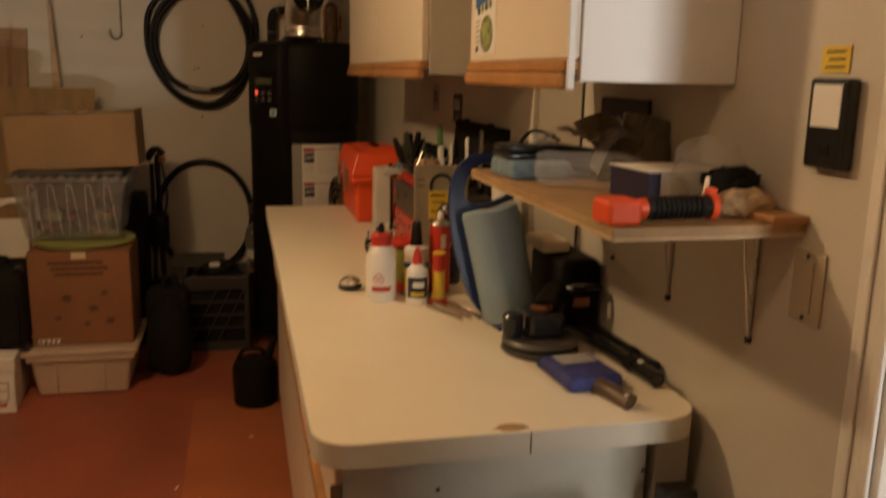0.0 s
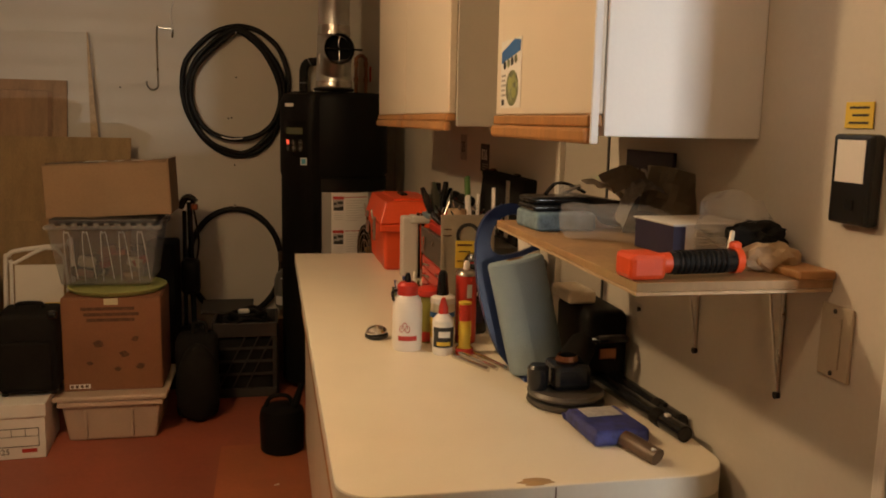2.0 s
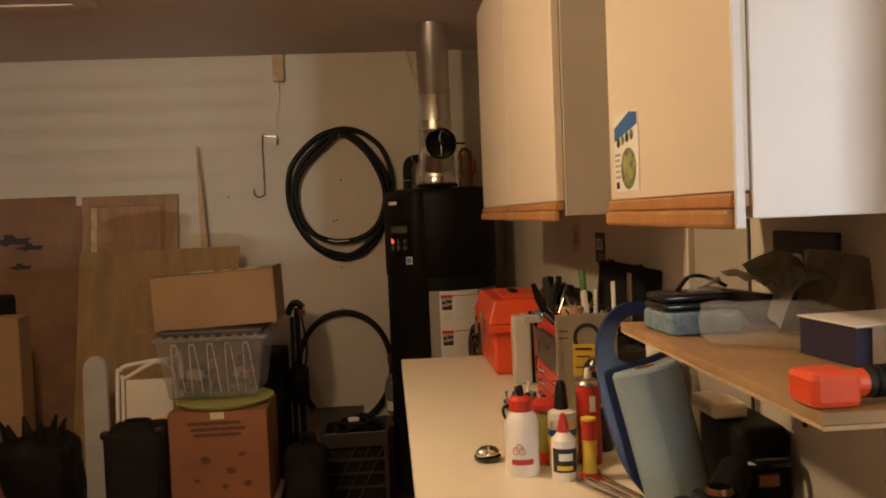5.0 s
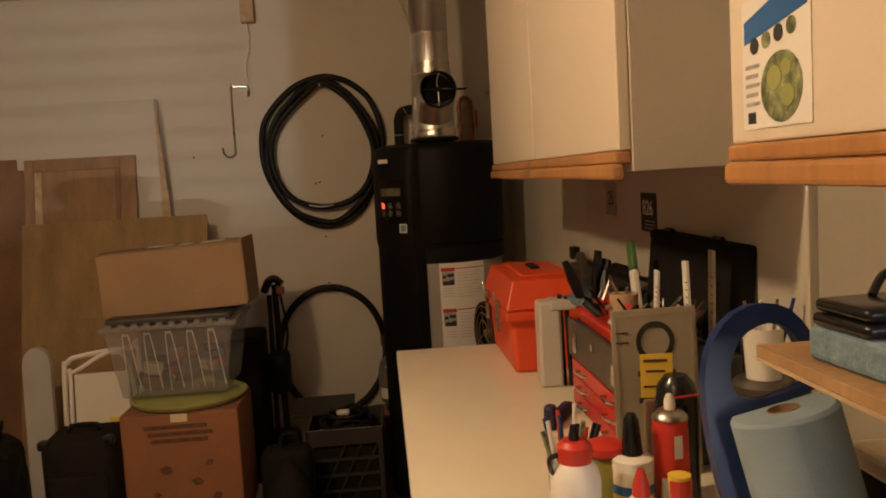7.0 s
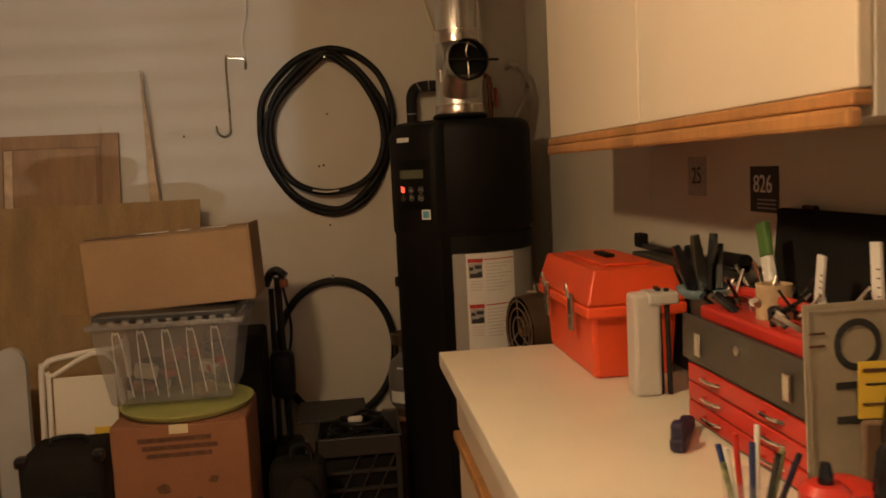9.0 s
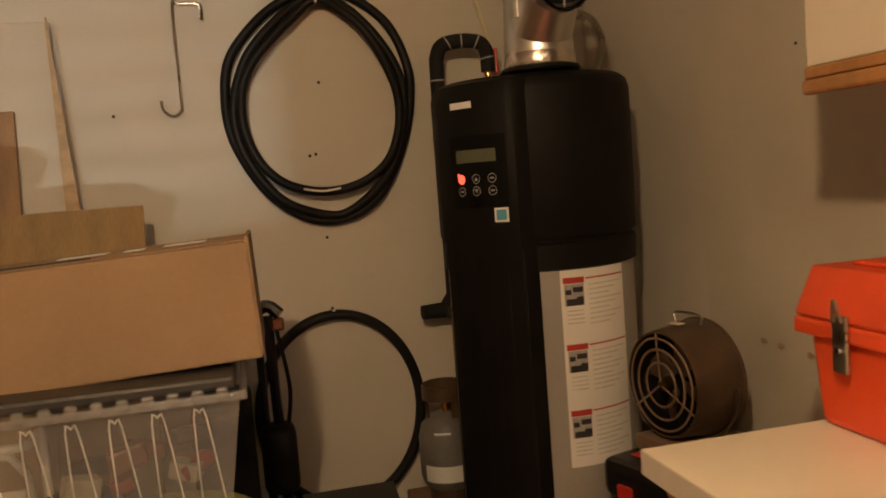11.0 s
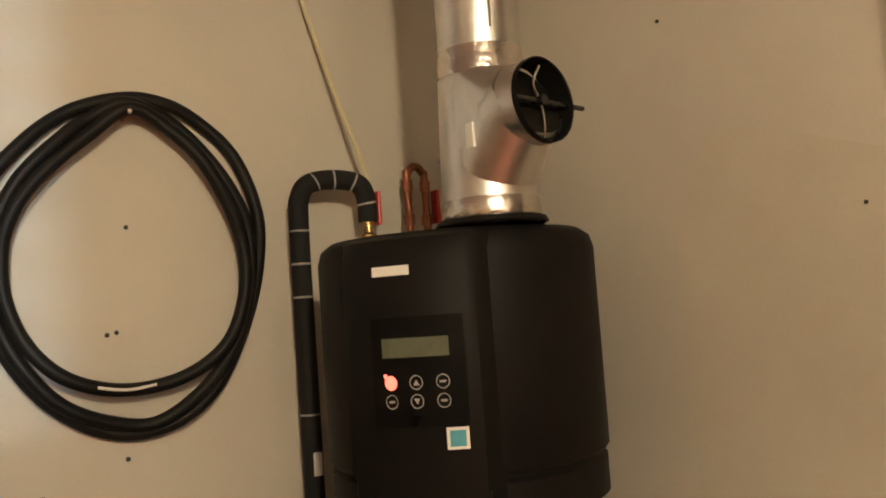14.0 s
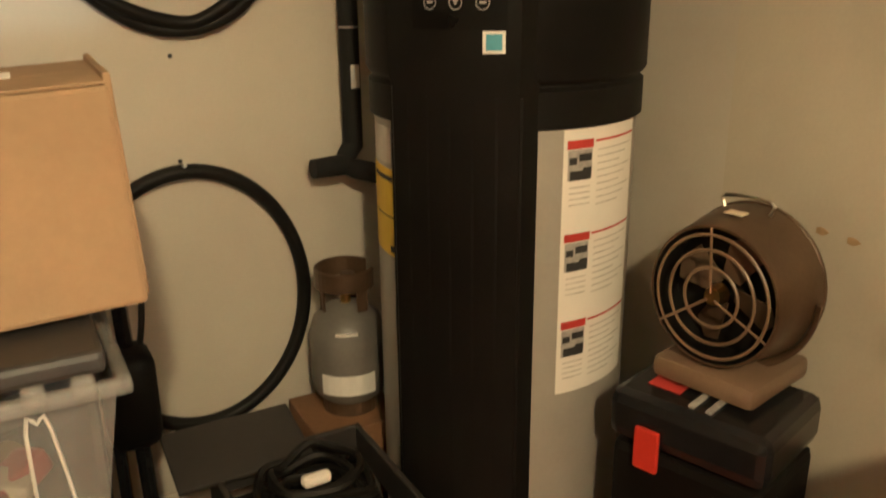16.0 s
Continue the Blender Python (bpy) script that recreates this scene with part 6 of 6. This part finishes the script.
# ---- on the plywood shelf ----
SZ = 1.2685
ft = thing("folding_saw", (-0.262, -4.128, SZ), 3, "orange tool with a ribbed black rubber grip", "tool")
ft.scale = (0.88, 0.88, 0.9)
part("head", block((-0.045, -0.03, 0), (0.015, 0.03, 0.04), 0.008), ORANGE, ft, "orange head")
part("neck", rod((0.012, 0, 0.022), (0.035, 0, 0.022), 0.015, 0.017), ORANGE, ft, "", True)
part("grip", rod((0.032, 0, 0.022), (0.152, 0.008, 0.022), 0.018, 0.019, 20), BLACKG, ft, "ribbed black grip", True)
for k in range(10):
    x = 0.044 + 0.0095 * k
    part("grip_rib", rod((x, 0.0005 * k, 0.022), (x + 0.004, 0.0005 * k, 0.022), 0.0192, 0.0192, 18), BLACK, ft)
part("end_ring", rod((0.150, 0.008, 0.022), (0.163, 0.009, 0.022), 0.021, 0.021, 20), ORANGE, ft, "orange end ring", True)
part("end_hook", block((0.148, 0.0, 0.038), (0.165, 0.018, 0.052), 0.005), ORANGE, ft)
sp = thing("sponge_block", (-0.215, -3.59, SZ), 4, "worn blue-grey sponge block on the shelf", "sponge")
part("block", block((-0.06, -0.06, 0), (0.065, 0.06, 0.036), 0.008, None, 3), SPONGE, sp)
gc = thing("glasses_case", (-0.215, -3.585, SZ + 0.0365), 4, "shiny black clamshell case on the sponge", "case")
part("lower_shell", block((-0.062, -0.045, 0), (0.062, 0.045, 0.014), 0.006, None, 3), BLACKG, gc, "", True)
part("upper_shell", block((-0.060, -0.043, 0.0145), (0.060, 0.043, 0.028), 0.006, None, 3), BLACKG, gc, "", True)
gg = thing("goggles", (-0.18, -3.56, SZ + 0.065), 0, "clear and black safety goggles on the case", "goggles")
gg.scale = (0.75, 0.75, 0.6)
part("strap", tube([(-0.06, 0, 0.0), (-0.03, 0.02, 0.03), (0.0, 0.02, 0.035), (0.03, 0, 0.02), (0.05, -0.01, 0.005)], 0.006, 6), BLACKG, gg)
part("lens", arc_sheet(0.035, 0.037, 0.0, 0.035, 190, 350, 10), CLEAR, gg, "clear lens")
part("clip", rod((-0.02, -0.02, 0.005), (0.03, -0.02, 0.03), 0.005), CHROME, gg)
cb2 = thing("clear_bottle", (-0.16, -3.80, SZ + 0.034), 0, "crushed clear plastic bottle lying on the shelf", "bottle")
q = lathe([(0, -0.10), (0.03, -0.098), (0.034, -0.085), (0.031, -0.05), (0.034, -0.02), (0.034, 0.04), (0.022, 0.075), (0.013, 0.09), (0.013, 0.105), (0, 0.106)], 22)
for v in q.verts:
    v.co = Vector((v.co.z * 0.9, v.co.y - v.co.z * 0.55, v.co.x)) * (1 + 0.06 * noise.noise(v.co * 60))
part("body", q, CLEAR, cb2, "", True)
pb2 = thing("blade_box", (-0.085, -3.90, SZ), 5, "small box of sanding sheets with purple side", "box")
part("body", block((-0.065, -0.06, 0), (0.065, 0.06, 0.05), 0.002), PAPER, pb2)
part("purple_side", block((-0.0665, -0.061, 0.001), (-0.045, -0.0602, 0.049)), VIOLET, pb2)
part("purple_side", block((-0.0662, -0.06, 0.001), (-0.0652, 0.06, 0.049)), VIOLET, pb2)
for k in range(9):
    part("sheet", block((-0.028, -0.064 - 0.002 * (k % 2), 0.004 + 0.005 * k), (0.062, -0.0605, 0.0065 + 0.005 * k)), PAPER, pb2)
part("lid", block((-0.07, -0.065, 0.0505), (0.075, 0.062, 0.053), 0.0008), PAPER, pb2)
bt = thing("brown_paper", (-0.055, -4.09, SZ), 0, "crumpled brown paper with a dark glove", "paper")
q = bmesh.new()
bmesh.ops.create_icosphere(q, subdivisions=3, radius=1)
for v in q.verts:
    n = 1 + 0.35 * noise.noise(v.co * 3.0)
    v.co = Vector((v.co.x * 0.045 * n, v.co.y * 0.03 * n, max(v.co.z, -0.6) * 0.026 * n + 0.0165))
part("wad", q, PLYEDGE, bt)
q = bmesh.new()
bmesh.ops.create_icosphere(q, subdivisions=3, radius=1)
for v in q.verts:
    n = 1 + 0.45 * noise.noise(v.co * 3.0 + Vector((5, 0, 0)))
    v.co = Vector((v.co.x * 0.045 * n - 0.005, v.co.y * 0.035 * n + 0.03, v.co.z * 0.025 * n + 0.045))
part("glove", q, DARK, bt, "dark glove")
part("strip", rod((-0.075, -0.01, 0.004), (-0.05, 0.02, 0.055), 0.004, seg=6), CREAM, bt)
# sign, papers and dark holder at the back of the shelf
sg = thing("dark_sign", (-0.002, -3.56, SZ), 0, "dark blue sign with pale letters behind papers", "sign")
part("plate", block((-0.008, -0.12, 0.0), (0.0, 0.10, 0.155), 0.002), VIOLET, sg)
words("letters", "NR", 0.085, Matrix(((0, 0, -1, -0.0085), (-1, 0, 0, 0.035), (0, 1, 0, 0.085), (0, 0, 0, 1))), PAPER, sg)
pp = thing("paper_bundle", (-0.10, -3.62, SZ), 0, "loose curled papers and leaflets on shelf", "papers")
def curl(w, h, bend, m):
    b = bmesh.new()
    rows = []
    for i in range(9):
        a = bend * (i / 8 - 0.5)
        rows.append([b.verts.new(m @ Vector((w * (i / 8 - 0.5), j * h / 3 - h / 2, bend * 0.03 * math.cos(a * 2) + 0.004 * math.sin(j * 2 + i)))) for j in range(4)])
    for p, q2 in zip(rows, rows[1:]):
        for j in range(3):
            b.faces.new((p[j], q2[j], q2[j + 1], p[j + 1]))
    bmesh.ops.solidify(b, geom=b.faces, thickness=0.0012)
    return b
part("leaflet", curl(0.13, 0.07, 1.6, pose(0.02, -0.02, 0.07, 30, 22, 20)), PLATE, pp)
part("leaflet", curl(0.11, 0.09, 1.2, pose(0.075, -0.10, 0.075, 72, 10, -40)), PLATE, pp)
part("leaflet", curl(0.15, 0.05, 1.0, pose(-0.02, 0.0, 0.055, 18, 18, 35)), CREAM, pp)
part("leaflet", curl(0.10, 0.08, 1.4, pose(0.08, -0.06, 0.085, 80, 0, -70)), WHITEB, pp)
part("leaflet", curl(0.12, 0.06, 1.8, pose(0.03, -0.09, 0.05, 15, -15, -10)), GINK, pp)
part("dark_roll", rod((-0.06, 0.10, 0.035), (0.02, 0.0, 0.03), 0.032, 0.026, 18), BLACKG, pp, "dark roll", True)
part("strip", block((-0.05, 0.02, 0.0), (0.09, 0.09, 0.03), 0.004), PLYEDGE, pp)
part("dark_wad", rod((0.0, -0.05, 0.03), (0.07, -0.10, 0.03), 0.03, 0.02, 10), DARK, pp)
cl = thing("clear_wrap", (-0.06, -4.0, SZ), 0, "crumpled clear plastic wrap on the shelf", "wrap")
q = bmesh.new()
bmesh.ops.create_icosphere(q, subdivisions=3, radius=1)
for v in q.verts:
    n = 1 + 0.4 * noise.noise(v.co * 2.5)
    v.co = Vector((v.co.x * 0.05 * n, v.co.y * 0.06 * n, v.co.z * 0.045 * n + 0.062))
part("film", q, CLEAR, cl)

# ---- on the side wall ----
th = thing("thermostat", (-0.0015, -4.204, 1.35), 0, "black wall thermostat with a pale display", "thermostat")
part("case", block((-0.020, -0.039, 0), (0, 0.039, 0.12), 0.005), BLACKG, th)
part("display", block((-0.0215, -0.028, 0.056), (-0.0202, 0.028, 0.112), 0.0005), PAPER, th, "pale grey display")
part("button", block((-0.0215, -0.012, 0.02), (-0.0202, 0.004, 0.034), 0.0005), BLACK, th)
nt2 = thing("sticky_note", (-0.0015, -4.187, 1.477), 0, "small yellow note with dark writing on the wall", "note")
part("paper", block((-0.0015, -0.028, 0), (0, 0.027, 0.035), 0.0004), YELLOW, nt2)
for k in range(3):
    part("print_line", block((-0.0022, -0.020, 0.006 + 0.010 * k), (-0.0016, 0.018 - 0.006 * (k % 2), 0.009 + 0.010 * k)), INK, nt2)
sw = thing("light_switch", (-0.0013, -4.185, 1.131), 0, "aged ivory wall switch plate with a rocker", "switch")
part("plate", block((-0.006, -0.033, 0), (0, 0.033, 0.104), 0.003), IVORY, sw)
part("rocker", block((-0.0085, -0.014, 0.016), (-0.0062, 0.014, 0.088), 0.001), IVORY, sw)
for z in (0.008, 0.096):
    part("screw", rod((-0.0085, 0, z), (-0.007, 0, z), 0.0035, seg=8), INK, sw)
for y, z in ((-3.552, 1.087), (-4.135, 1.262)):
    tagged(part("wall_screw", rod((-0.006, y, z), (0, y, z), 0.005, seg=8), INK), "dark screw head in the wall", "screw", "screws in the wall")
# thin grey-beige sheet from the facing sheet's edge to the dark gap
struct(part("wall_infill", block((-0.002, -3.334, 0.915), (-0.0003, -3.047, 1.46)), GREYP), "thin grey-beige sheet over the wall", "wall")
struct(part("wall_gap", block((-0.003, -3.345, 1.0), (-0.0005, -3.335, 2.2)), INK), "dark open gap between wall boards", "gap")
struct(part("wall_board", block((-0.0012, -4.29, 0.915), (-0.0003, -3.46, 1.455)), PAINT), "cream painted wall board", "wall")
s1 = thing("number_sticker", (-0.0175, -2.245, 1.298), 0, "small black sticker with white number on wall", "sticker")
part("sheet", block((-0.001, -0.062, 0), (0, 0.062, 0.10), 0.0003), INK, s1)
words("digits", "826", 0.055, Matrix(((0, 0, -1, -0.0016), (-1, 0, 0, 0.005), (0, 1, 0, 0.06), (0, 0, 0, 1))), PAPER, s1)
for k in range(3):
    part("print_line", block((-0.0016, -0.05, 0.008 + 0.009 * k), (-0.0011, 0.03, 0.011 + 0.009 * k)), GINK, s1)
s2 = thing("number_sticker", (-0.0175, -1.90, 1.325), 0, "small grey sticker with dark number on wall", "sticker")
part("sheet", block((-0.001, -0.055, 0), (0, 0.055, 0.10), 0.0003), GINK, s2)
words("digits", "25", 0.06, Matrix(((0, 0, -1, -0.0016), (-1, 0, 0, 0.0), (0, 1, 0, 0.05), (0, 0, 0, 1))), INK, s2)
struct(part("wall_seam", block((-0.0009, -0.722, 0.01), (-0.0002, -0.672, 2.43)), SEAMP), "pale taped joint of the wall boards", "wall seam")
